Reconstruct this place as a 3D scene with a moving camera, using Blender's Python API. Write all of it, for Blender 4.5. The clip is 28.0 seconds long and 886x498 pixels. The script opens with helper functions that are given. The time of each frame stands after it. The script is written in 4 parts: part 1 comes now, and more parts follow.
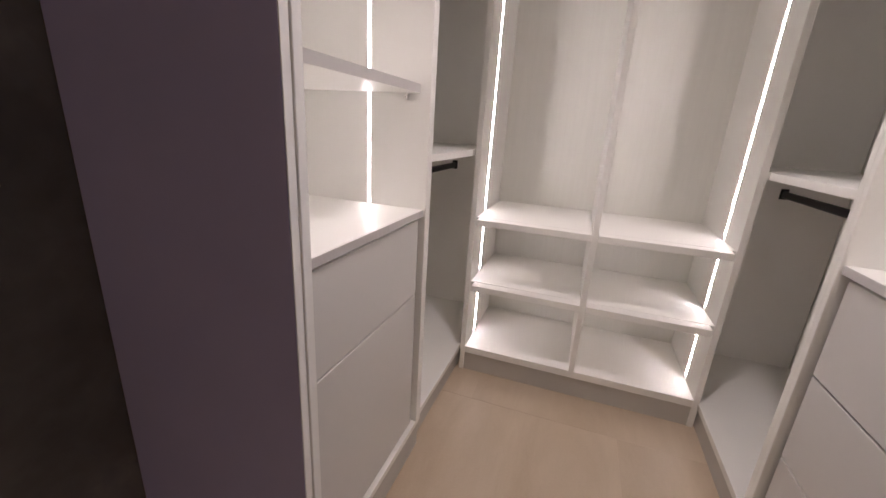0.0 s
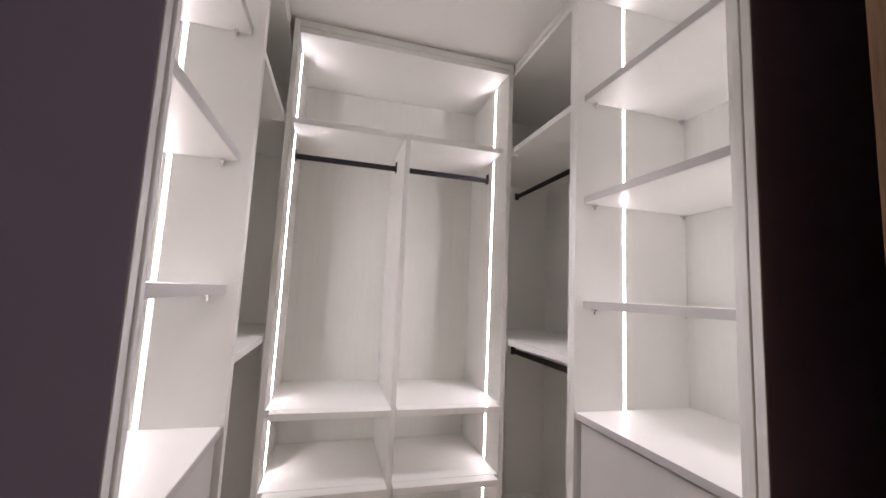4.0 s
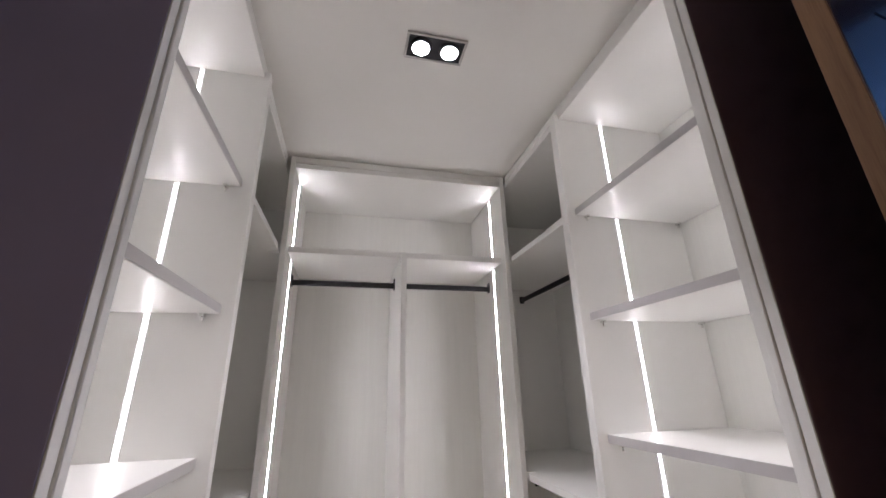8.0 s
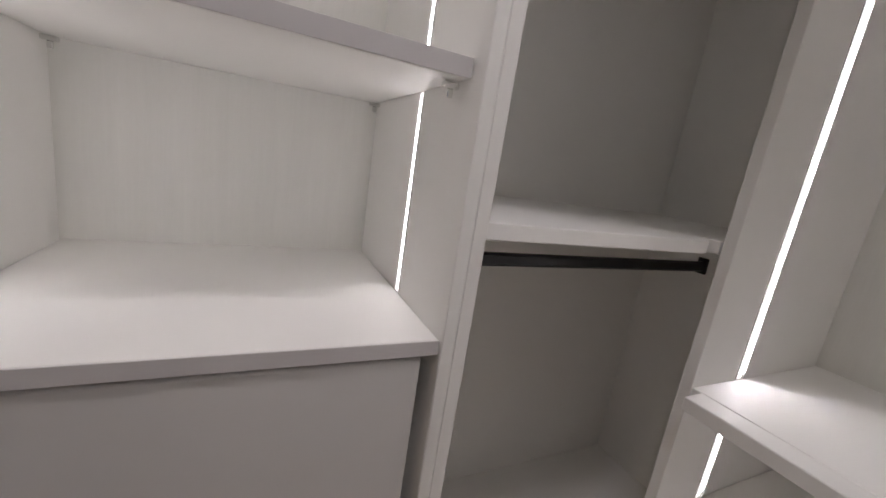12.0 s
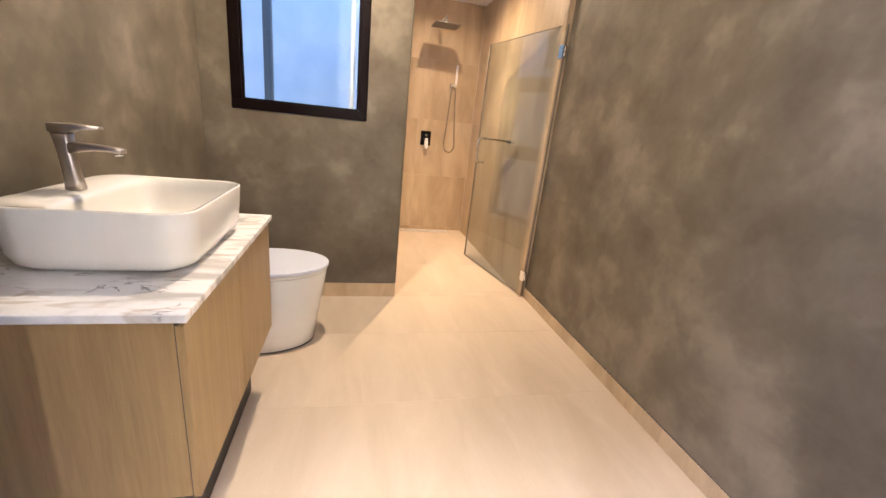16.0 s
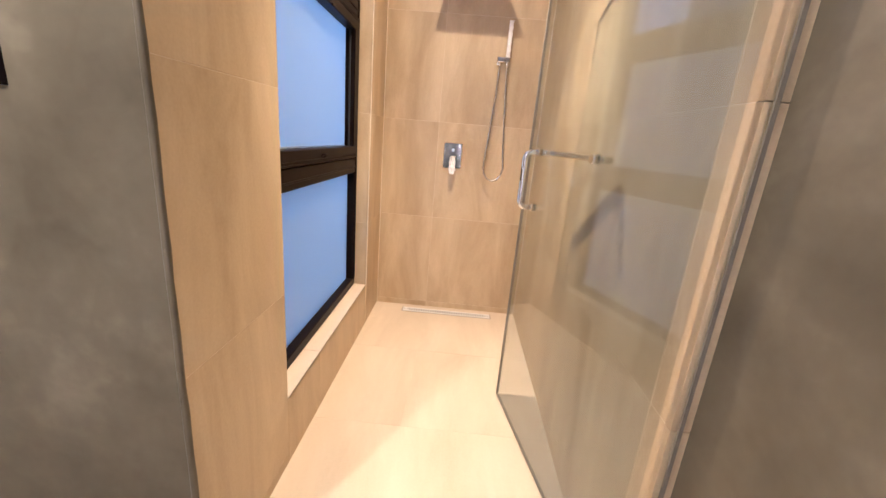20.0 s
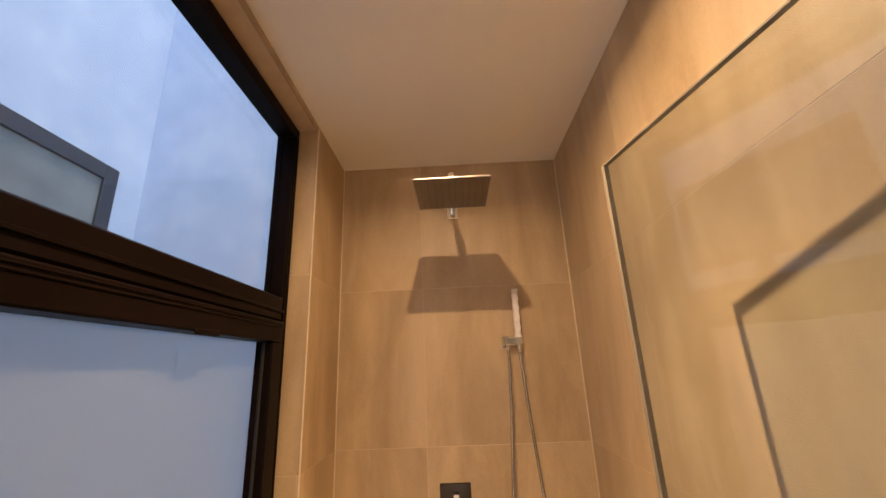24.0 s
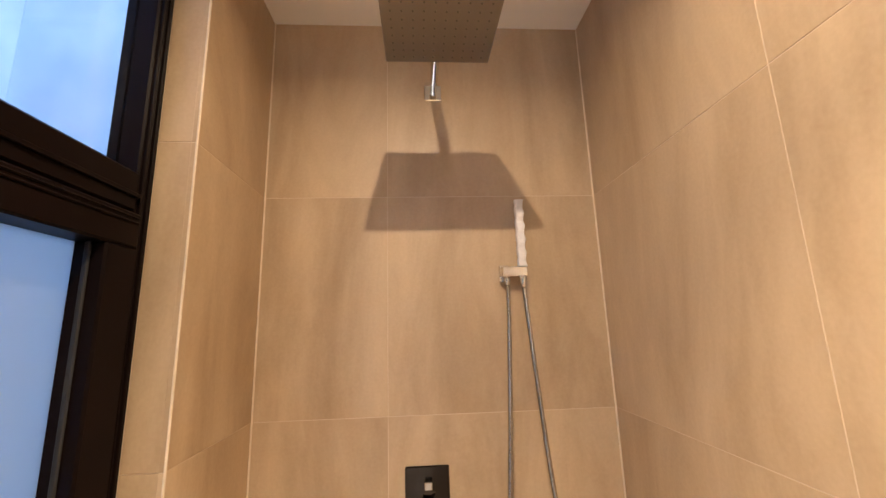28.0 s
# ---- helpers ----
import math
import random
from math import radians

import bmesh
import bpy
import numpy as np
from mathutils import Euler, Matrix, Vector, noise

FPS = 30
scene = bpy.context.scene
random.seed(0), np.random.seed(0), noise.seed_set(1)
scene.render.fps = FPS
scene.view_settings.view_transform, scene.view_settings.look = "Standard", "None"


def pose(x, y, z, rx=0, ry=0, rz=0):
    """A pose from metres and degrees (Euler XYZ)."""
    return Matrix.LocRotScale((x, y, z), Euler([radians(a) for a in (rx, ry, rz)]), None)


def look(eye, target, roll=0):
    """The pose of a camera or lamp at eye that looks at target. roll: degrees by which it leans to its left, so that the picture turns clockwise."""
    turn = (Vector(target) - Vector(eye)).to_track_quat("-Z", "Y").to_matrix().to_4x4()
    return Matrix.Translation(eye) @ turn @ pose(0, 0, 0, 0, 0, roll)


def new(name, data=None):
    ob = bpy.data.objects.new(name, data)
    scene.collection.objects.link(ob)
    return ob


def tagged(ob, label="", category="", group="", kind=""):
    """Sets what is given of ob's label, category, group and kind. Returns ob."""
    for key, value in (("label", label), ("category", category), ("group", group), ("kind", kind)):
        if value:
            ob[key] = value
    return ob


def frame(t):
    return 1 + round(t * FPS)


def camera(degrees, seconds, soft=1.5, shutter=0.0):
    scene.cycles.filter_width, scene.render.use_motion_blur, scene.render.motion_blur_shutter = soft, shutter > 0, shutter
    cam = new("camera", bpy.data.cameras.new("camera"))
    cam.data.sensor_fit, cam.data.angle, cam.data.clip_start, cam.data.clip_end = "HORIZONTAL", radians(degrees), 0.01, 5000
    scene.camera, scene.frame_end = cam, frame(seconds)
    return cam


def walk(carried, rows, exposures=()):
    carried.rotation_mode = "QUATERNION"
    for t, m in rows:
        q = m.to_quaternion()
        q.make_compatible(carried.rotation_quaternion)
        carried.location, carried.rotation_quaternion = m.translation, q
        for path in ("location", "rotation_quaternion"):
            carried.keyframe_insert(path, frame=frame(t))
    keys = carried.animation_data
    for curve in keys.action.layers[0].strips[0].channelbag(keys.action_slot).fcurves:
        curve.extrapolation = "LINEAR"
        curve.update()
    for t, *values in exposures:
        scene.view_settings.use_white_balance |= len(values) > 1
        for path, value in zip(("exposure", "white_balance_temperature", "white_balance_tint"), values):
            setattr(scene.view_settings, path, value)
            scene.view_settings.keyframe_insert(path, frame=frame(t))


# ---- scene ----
cam = camera(97.0, 28.0)
PATH = [
    (0, (1.035, -0.246, 1.228), (0.419, 1.563, 0.64), 3.5),
    (0.5, (0.942, -0.147, 1.177), (0.695, 1.698, 0.445), 4.4),
    (1, (0.895, -0.14, 1.139), (0.942, 1.669, 0.286), 5.6),
    (1.5, (0.845, -0.215, 1.129), (1.114, 1.578, 0.285), 6.4),
    (2, (0.809, -0.272, 1.179), (1.215, 1.6, 0.603), 5.6),
    (2.5, (0.804, -0.294, 1.224), (1.284, 1.624, 0.925), 5.0),
    (3, (0.818, -0.287, 1.295), (1.329, 1.644, 1.197), 4.3),
    (3.5, (0.815, -0.293, 1.326), (1.348, 1.634, 1.391), 3.6),
    (5.5, (0.842, -0.304, 1.49), (1.317, 1.518, 2.162), -0.4),
    (6, (0.844, -0.309, 1.515), (1.298, 1.46, 2.33), -1.3),
    (6.5, (0.844, -0.313, 1.536), (1.284, 1.399, 2.472), -2.3),
    (7, (0.842, -0.319, 1.555), (1.271, 1.354, 2.563), -3.0),
    (7.5, (0.85, -0.317, 1.559), (1.281, 1.393, 2.502), -2.9),
    (8, (0.878, -0.266, 1.508), (1.327, 1.569, 2.166), -1.3),
    (8.5, (0.953, -0.145, 1.429), (1.369, 1.783, 1.76), 0.0),
    (9, (1.042, -0.023, 1.379), (1.376, 1.949, 1.428), 1.2),
    (9.5, (1.083, 0.13, 1.317), (1.267, 2.116, 1.167), 2.7),
    (10, (1.093, 0.32, 1.284), (1.061, 2.298, 0.992), 4.2),
    (10.5, (1.083, 0.461, 1.256), (0.694, 2.387, 0.883), 5.7),
    (11, (1.099, 0.606, 1.241), (0.251, 2.371, 0.831), 6.7),
    (11.5, (1.061, 0.667, 1.222), (-0.302, 2.063, 0.785), 8.1),
    (12, (1.019, 0.689, 1.217), (-0.732, 1.555, 0.787), 8.7),
    (12.5, (1.034, 0.707, 1.249), (-0.896, 0.915, 0.768), 8.1),
    (13, (1.085, 0.736, 1.256), (-0.813, 0.315, 0.787), 8.0),
    (13.4, (1.118, 0.733, 1.254), (-0.642, -0.089, 0.777), 7.2),
    (13.5, (1.13, 0.739, 1.245), (-0.593, -0.185, 0.806), 7.1),
    (15.5, (1.37, 0.479, 1.304), (0.704, -1.315, 0.724), 6.8),
    (16, (1.409, 0.295, 1.294), (0.958, -1.559, 0.694), 6.1),
    (16.5, (1.406, 0.147, 1.288), (1.126, -1.745, 0.704), 5.0),
    (17, (1.279, -0.063, 1.313), (1.146, -1.978, 0.753), 4.3),
    (17.5, (1.133, -0.271, 1.291), (1.089, -2.197, 0.752), 4.2),
    (18, (0.956, -0.559, 1.288), (0.935, -2.484, 0.745), 4.7),
    (18.5, (0.765, -0.838, 1.265), (0.767, -2.763, 0.725), 4.7),
    (19, (0.609, -1.145, 1.282), (0.62, -3.067, 0.73), 4.9),
    (19.5, (0.54, -1.48, 1.259), (0.579, -3.4, 0.701), 4.9),
    (20, (0.524, -1.771, 1.237), (0.584, -3.694, 0.693), 4.8),
    (20.5, (0.499, -2.065, 1.248), (0.573, -3.99, 0.712), 4.5),
    (21, (0.508, -2.291, 1.249), (0.57, -4.228, 0.751), 4.2),
    (21.5, (0.575, -2.543, 1.297), (0.602, -4.51, 0.936), 3.4),
    (22, (0.595, -2.709, 1.368), (0.633, -4.706, 1.268), 1.1),
    (22.5, (0.588, -2.781, 1.474), (0.611, -4.775, 1.635), -0.9),
    (24.5, (0.565, -2.77, 1.656), (0.611, -4.678, 2.254), -2.6),
    (25, (0.565, -2.794, 1.609), (0.631, -4.748, 2.035), -1.9),
    (25.5, (0.575, -2.825, 1.558), (0.642, -4.813, 1.772), -1.3),
    (26, (0.591, -2.867, 1.512), (0.631, -4.866, 1.54), -0.7),
    (26.5, (0.584, -2.946, 1.483), (0.561, -4.943, 1.379), 0.2),
    (27, (0.615, -3.122, 1.459), (0.488, -5.117, 1.393), 1.0),
    (27.5, (0.641, -3.285, 1.51), (0.466, -5.273, 1.649), 0.1),
    (28, (0.612, -3.332, 1.586), (0.486, -5.291, 1.968), -1.7),
]
CY = 0.19                     # the closet's plan starts this far on
EXPOSURES = [
    (0.0, -0.75, 6950, 19), (2.0, -0.68, 6650, 18), (3.0, -0.78, 6600, 18), (7.0, -0.5, 6300, 15), (8.0, -0.95, 6300, 14), (9.0, -1.55, 6200, 13),
    (10.0, -1.6, 6350, 14), (11.0, -1.3, 6300, 13), (12.0, -1.4, 6500, 14), (13.0, -1.2, 6400, 15), (13.5, -1.2, 6400, 16), (14.6, -0.7, 6400, 14), (15.1, 0.5, 6300, 13),
    (15.5, 2.0, 6200, 12), (16.0, 2.02, 6300, 12), (17.0, 1.9, 6450, 13), (18.0, 1.97, 6650, 13), (19.0, 2.2, 6700, 12), (20.0, 2.26, 5400, 10), (21.0, 1.97, 5500, 11), (22.0, 2.0, 7300, 16),
    (22.5, 1.85, 7400, 16), (24.5, 1.25, 7900, 17), (25.0, 1.25, 7900, 17), (26.0, 1.7, 8600, 18), (27.0, 2.05, 7050, 15), (28.0, 1.75, 6000, 11),
]
walk(cam, [(t, look(eye, target, roll)) for t, eye, target, roll in PATH], EXPOSURES)

# ---- sky and lamps ----
scene.cycles.diffuse_bounces, scene.cycles.max_bounces = 10, 16    # white rooms
LED_CORE, LED_FACE = 270.0, 7.0
world = bpy.data.worlds.new("sky")
scene.world = world
world.use_nodes = True
wn = world.node_tree.nodes
sky = wn.new("ShaderNodeTexSky")
sky.sky_type = "NISHITA"
sky.sun_disc = False
sky.sun_elevation = radians(74)
sky.sun_rotation = radians(306)
world.node_tree.links.new(sky.outputs[0], wn["Background"].inputs[0])
wn["Background"].inputs[1].default_value = 0.15


def lamp(name, kind, m, energy, colour, size=0.1, angle=None, blend=0.5):
    data = bpy.data.lights.new(name, kind)
    data.energy, data.color = energy, colour
    if kind == "SUN":
        data.angle = radians(size)
    elif kind == "AREA":
        data.shape, data.spread = "DISK", radians(angle or 180)
        if isinstance(size, tuple):
            data.shape = "RECTANGLE"
            data.size, data.size_y = size
        else:
            data.size = size
    else:
        data.shadow_soft_size = size
    if kind == "SPOT":
        data.spot_size, data.spot_blend = radians(angle), blend
    ob = new(name, data)
    ob.matrix_world = m
    return ob


WARM = (1.0, 0.82, 0.61)
AMBER = (1.0, 0.735, 0.455)
COOL = (1.0, 0.955, 0.975)
lamp("sun", "SUN", look((0, 0, 10), (2.2, -1.6, 0)), 1.4, (1.0, 0.97, 0.92), 15)
BATH_LAMPS = [(1.47, -1.74)]
SHOWER_LAMP = (0.605, -3.49)
for px, py in BATH_LAMPS:
    lamp("bath_lamp", "AREA", pose(px, py, 2.584), 12.2, WARM, 0.07)
lamp("shower_lamp", "AREA", pose(*SHOWER_LAMP, 2.584), 5.5, AMBER, 0.02, 162)
lamp("shower_lamp", "SPOT", pose(*SHOWER_LAMP, 2.582), 60, AMBER, 0.008, 86, 1.0)
for px in (1.065, 1.165):
    lamp("closet_lamp", "SPOT", pose(px, 0.558 + CY, 2.57), 38, COOL, 0.03, 80, 0.55)
# daylight in the opening of the bedroom window
lamp("bedroom_daylight", "AREA", look((4.63, -0.40, 2.32), (0.0, -0.40, 2.32)), 22.0, (0.11, 0.36, 1.0), (0.98, 1.22))


# ---- materials ----
def material(name, rough=0.5, metal=0.0):
    m = bpy.data.materials.new(name)
    m.use_nodes = True
    b = m.node_tree.nodes["Principled BSDF"]
    b.inputs["Roughness"].default_value = rough
    b.inputs["Metallic"].default_value = metal
    return m, m.node_tree.nodes, m.node_tree.links, b


def plain(name, colour, rough=0.5, metal=0.0, vary=0.04, scale=3.0, bump=0.0, bump_scale=200.0, coat=0.0):
    """One colour with a slow cloud of wear, a roughness that wanders, and fine relief."""
    m, n, l, b = material(name, rough, metal)
    co = n.new("ShaderNodeTexCoord")
    no = n.new("ShaderNodeTexNoise")
    no.inputs["Scale"].default_value = scale
    no.inputs["Detail"].default_value = 6
    ra = n.new("ShaderNodeValToRGB")
    lo = [max(0.0, c * (1 - vary)) for c in colour]
    hi = [min(1.0, c * (1 + vary)) for c in colour]
    ra.color_ramp.elements[0].color = (*lo, 1)
    ra.color_ramp.elements[1].color = (*hi, 1)
    ra.color_ramp.elements[0].position, ra.color_ramp.elements[1].position = 0.3, 0.7
    l.new(co.outputs["Object"], no.inputs["Vector"])
    l.new(no.outputs["Fac"], ra.inputs[0])
    l.new(ra.outputs[0], b.inputs["Base Color"])
    mr = n.new("ShaderNodeMapRange")
    mr.inputs["To Min"].default_value, mr.inputs["To Max"].default_value = rough * 0.85, min(1, rough * 1.15)
    l.new(no.outputs["Fac"], mr.inputs["Value"])
    l.new(mr.outputs[0], b.inputs["Roughness"])
    b.inputs["Coat Weight"].default_value = coat
    if bump:
        fi = n.new("ShaderNodeTexNoise")
        fi.inputs["Scale"].default_value = bump_scale
        fi.inputs["Detail"].default_value = 4
        bu = n.new("ShaderNodeBump")
        bu.inputs["Strength"].default_value = bump
        bu.inputs["Distance"].default_value = 0.002
        l.new(co.outputs["Object"], fi.inputs["Vector"])
        l.new(fi.outputs["Fac"], bu.inputs["Height"])
        l.new(bu.outputs[0], b.inputs["Normal"])
    return m


def wood(name, dark, light, along, scale=1.0, rough=0.45, bump=0.15):
    """Grain drawn out along one axis, 0 x, 1 y or 2 z."""
    m, n, l, b = material(name, rough)
    co = n.new("ShaderNodeTexCoord")
    mp = n.new("ShaderNodeMapping")
    s = [14.0 * scale] * 3
    s[along] = 0.7 * scale
    mp.inputs["Scale"].default_value = s
    rnd = n.new("ShaderNodeObjectInfo")
    ad = n.new("ShaderNodeVectorMath")
    ad.operation = "ADD"
    l.new(co.outputs["Object"], ad.inputs[0])
    l.new(rnd.outputs["Random"], ad.inputs[1])
    l.new(ad.outputs[0], mp.inputs["Vector"])
    g = n.new("ShaderNodeTexNoise")
    g.inputs["Scale"].default_value, g.inputs["Detail"].default_value, g.inputs["Roughness"].default_value = 3.0, 8, 0.62
    l.new(mp.outputs[0], g.inputs["Vector"])
    f = n.new("ShaderNodeTexNoise")
    f.inputs["Scale"].default_value, f.inputs["Detail"].default_value = 18.0, 3
    l.new(mp.outputs[0], f.inputs["Vector"])
    mx = n.new("ShaderNodeMath")
    mx.operation = "MULTIPLY_ADD"
    mx.inputs[1].default_value = 0.35
    l.new(f.outputs["Fac"], mx.inputs[0])
    l.new(g.outputs["Fac"], mx.inputs[2])
    ra = n.new("ShaderNodeValToRGB")
    ra.color_ramp.elements[0].color, ra.color_ramp.elements[1].color = (*dark, 1), (*light, 1)
    ra.color_ramp.elements[0].position, ra.color_ramp.elements[1].position = 0.45, 0.9
    l.new(mx.outputs[0], ra.inputs[0])
    l.new(ra.outputs[0], b.inputs["Base Color"])
    bu = n.new("ShaderNodeBump")
    bu.inputs["Strength"].default_value, bu.inputs["Distance"].default_value = bump, 0.001
    l.new(mx.outputs[0], bu.inputs["Height"])
    l.new(bu.outputs[0], b.inputs["Normal"])
    return m


def plaster(name, stops, rough=0.42):
    """Trowelled cement: soft clouds, darker smears and faint trowel strokes."""
    m, n, l, b = material(name, rough)
    co = n.new("ShaderNodeTexCoord")
    big = n.new("ShaderNodeTexNoise")
    big.inputs["Scale"].default_value, big.inputs["Detail"].default_value = 2.4, 5
    big.inputs["Roughness"].default_value, big.inputs["Distortion"].default_value = 0.55, 0.15
    mid = n.new("ShaderNodeTexNoise")
    mid.inputs["Scale"].default_value, mid.inputs["Detail"].default_value = 6.0, 5
    mid.inputs["Distortion"].default_value = 0.3
    vo = n.new("ShaderNodeTexVoronoi")
    vo.feature = "SMOOTH_F1"
    vo.inputs["Scale"].default_value = 3.2
    for t in (big, mid, vo):
        l.new(co.outputs["Object"], t.inputs["Vector"])
    a = n.new("ShaderNodeMath")
    a.operation = "MULTIPLY_ADD"
    a.inputs[1].default_value = 0.34
    l.new(mid.outputs["Fac"], a.inputs[0])
    l.new(big.outputs["Fac"], a.inputs[2])
    c = n.new("ShaderNodeMath")
    c.operation = "MULTIPLY_ADD"
    c.inputs[1].default_value = 0.16
    l.new(vo.outputs["Distance"], c.inputs[0])
    l.new(a.outputs[0], c.inputs[2])
    pt = n.new("ShaderNodeTexNoise")
    pt.inputs["Scale"].default_value, pt.inputs["Detail"].default_value = 3.4, 3
    pt.inputs["Roughness"].default_value = 0.45
    l.new(co.outputs["Object"], pt.inputs["Vector"])
    st = n.new("ShaderNodeMapRange")
    st.interpolation_type = "SMOOTHSTEP"
    st.inputs["From Min"].default_value, st.inputs["From Max"].default_value = 0.47, 0.54
    st.inputs["To Min"].default_value, st.inputs["To Max"].default_value = -0.036, 0.044
    l.new(pt.outputs["Fac"], st.inputs["Value"])
    gr = n.new("ShaderNodeTexNoise")
    gr.inputs["Scale"].default_value, gr.inputs["Detail"].default_value = 38.0, 6
    l.new(co.outputs["Object"], gr.inputs["Vector"])
    c1 = n.new("ShaderNodeMath")
    c1.operation = "MULTIPLY_ADD"
    c1.inputs[1].default_value = 0.10
    l.new(gr.outputs["Fac"], c1.inputs[0])
    l.new(c.outputs[0], c1.inputs[2])
    sw = n.new("ShaderNodeTexNoise")
    sw.inputs["Scale"].default_value, sw.inputs["Detail"].default_value = 7.5, 2
    sw.inputs["Roughness"].default_value, sw.inputs["Distortion"].default_value = 0.4, 0.5
    l.new(co.outputs["Object"], sw.inputs["Vector"])
    sweep = n.new("ShaderNodeMapRange")
    sweep.interpolation_type = "SMOOTHSTEP"
    sweep.inputs["From Min"].default_value, sweep.inputs["From Max"].default_value = 0.485, 0.535
    sweep.inputs["To Min"].default_value, sweep.inputs["To Max"].default_value = -0.011, 0.012
    l.new(sw.outputs["Fac"], sweep.inputs["Value"])
    both = n.new("ShaderNodeMath")
    both.operation = "ADD"
    l.new(st.outputs[0], both.inputs[0])
    l.new(sweep.outputs[0], both.inputs[1])
    c = n.new("ShaderNodeMath")
    c.operation = "ADD"
    l.new(c1.outputs[0], c.inputs[0])
    l.new(both.outputs[0], c.inputs[1])
    ra = n.new("ShaderNodeValToRGB")
    ra.color_ramp.elements[0].color, ra.color_ramp.elements[1].color = (*stops[0], 1), (*stops[2], 1)
    ra.color_ramp.elements[0].position, ra.color_ramp.elements[1].position = 0.57, 1.08
    e = ra.color_ramp.elements.new(0.82)
    e.color = (*stops[1], 1)
    l.new(c.outputs[0], ra.inputs[0])
    l.new(ra.outputs[0], b.inputs["Base Color"])
    b.inputs["Specular IOR Level"].default_value = 0.16
    mr = n.new("ShaderNodeMapRange")
    mr.inputs["To Min"].default_value, mr.inputs["To Max"].default_value = rough - 0.08, rough + 0.14
    l.new(big.outputs["Fac"], mr.inputs["Value"])
    l.new(mr.outputs[0], b.inputs["Roughness"])
    bu = n.new("ShaderNodeBump")
    bu.inputs["Strength"].default_value, bu.inputs["Distance"].default_value = 0.12, 0.004
    l.new(a.outputs[0], bu.inputs["Height"])
    l.new(bu.outputs[0], b.inputs["Normal"])
    return m


def stone(name, dark, light, along, rough=0.4):
    """Sand-coloured porcelain with long soft streaks, shifted from tile to tile."""
    m, n, l, b = material(name, rough)
    co = n.new("ShaderNodeTexCoord")
    rnd = n.new("ShaderNodeObjectInfo")
    k = n.new("ShaderNodeMath")
    k.operation = "MULTIPLY"
    k.inputs[1].default_value = 40.0
    l.new(rnd.outputs["Random"], k.inputs[0])
    ad = n.new("ShaderNodeVectorMath")
    ad.operation = "ADD"
    l.new(co.outputs["Object"], ad.inputs[0])
    l.new(k.outputs[0], ad.inputs[1])
    mp = n.new("ShaderNodeMapping")
    s = [3.0] * 3
    s[along] = 0.8
    mp.inputs["Scale"].default_value = s
    mp.inputs["Rotation"].default_value = (0.12, 0.1, 0.12)
    l.new(ad.outputs[0], mp.inputs["Vector"])
    g = n.new("ShaderNodeTexNoise")
    g.inputs["Scale"].default_value, g.inputs["Detail"].default_value = 1.6, 8
    g.inputs["Roughness"].default_value, g.inputs["Distortion"].default_value = 0.62, 0.5
    l.new(mp.outputs[0], g.inputs["Vector"])
    f = n.new("ShaderNodeTexNoise")
    f.inputs["Scale"].default_value, f.inputs["Detail"].default_value = 120.0, 3
    l.new(ad.outputs[0], f.inputs["Vector"])
    a = n.new("ShaderNodeMath")
    a.operation = "MULTIPLY_ADD"
    a.inputs[1].default_value = 0.14
    l.new(f.outputs["Fac"], a.inputs[0])
    l.new(g.outputs["Fac"], a.inputs[2])
    ra = n.new("ShaderNodeValToRGB")
    ra.color_ramp.elements[0].color, ra.color_ramp.elements[1].color = (*dark, 1), (*light, 1)
    ra.color_ramp.elements[0].position, ra.color_ramp.elements[1].position = 0.36, 0.78
    l.new(a.outputs[0], ra.inputs[0])
    l.new(ra.outputs[0], b.inputs["Base Color"])
    mr = n.new("ShaderNodeMapRange")
    mr.inputs["To Min"].default_value, mr.inputs["To Max"].default_value = rough - 0.06, rough + 0.12
    l.new(g.outputs["Fac"], mr.inputs["Value"])
    l.new(mr.outputs[0], b.inputs["Roughness"])
    bu = n.new("ShaderNodeBump")
    bu.inputs["Strength"].default_value, bu.inputs["Distance"].default_value = 0.02, 0.001
    l.new(f.outputs["Fac"], bu.inputs["Height"])
    l.new(bu.outputs[0], b.inputs["Normal"])
    return m


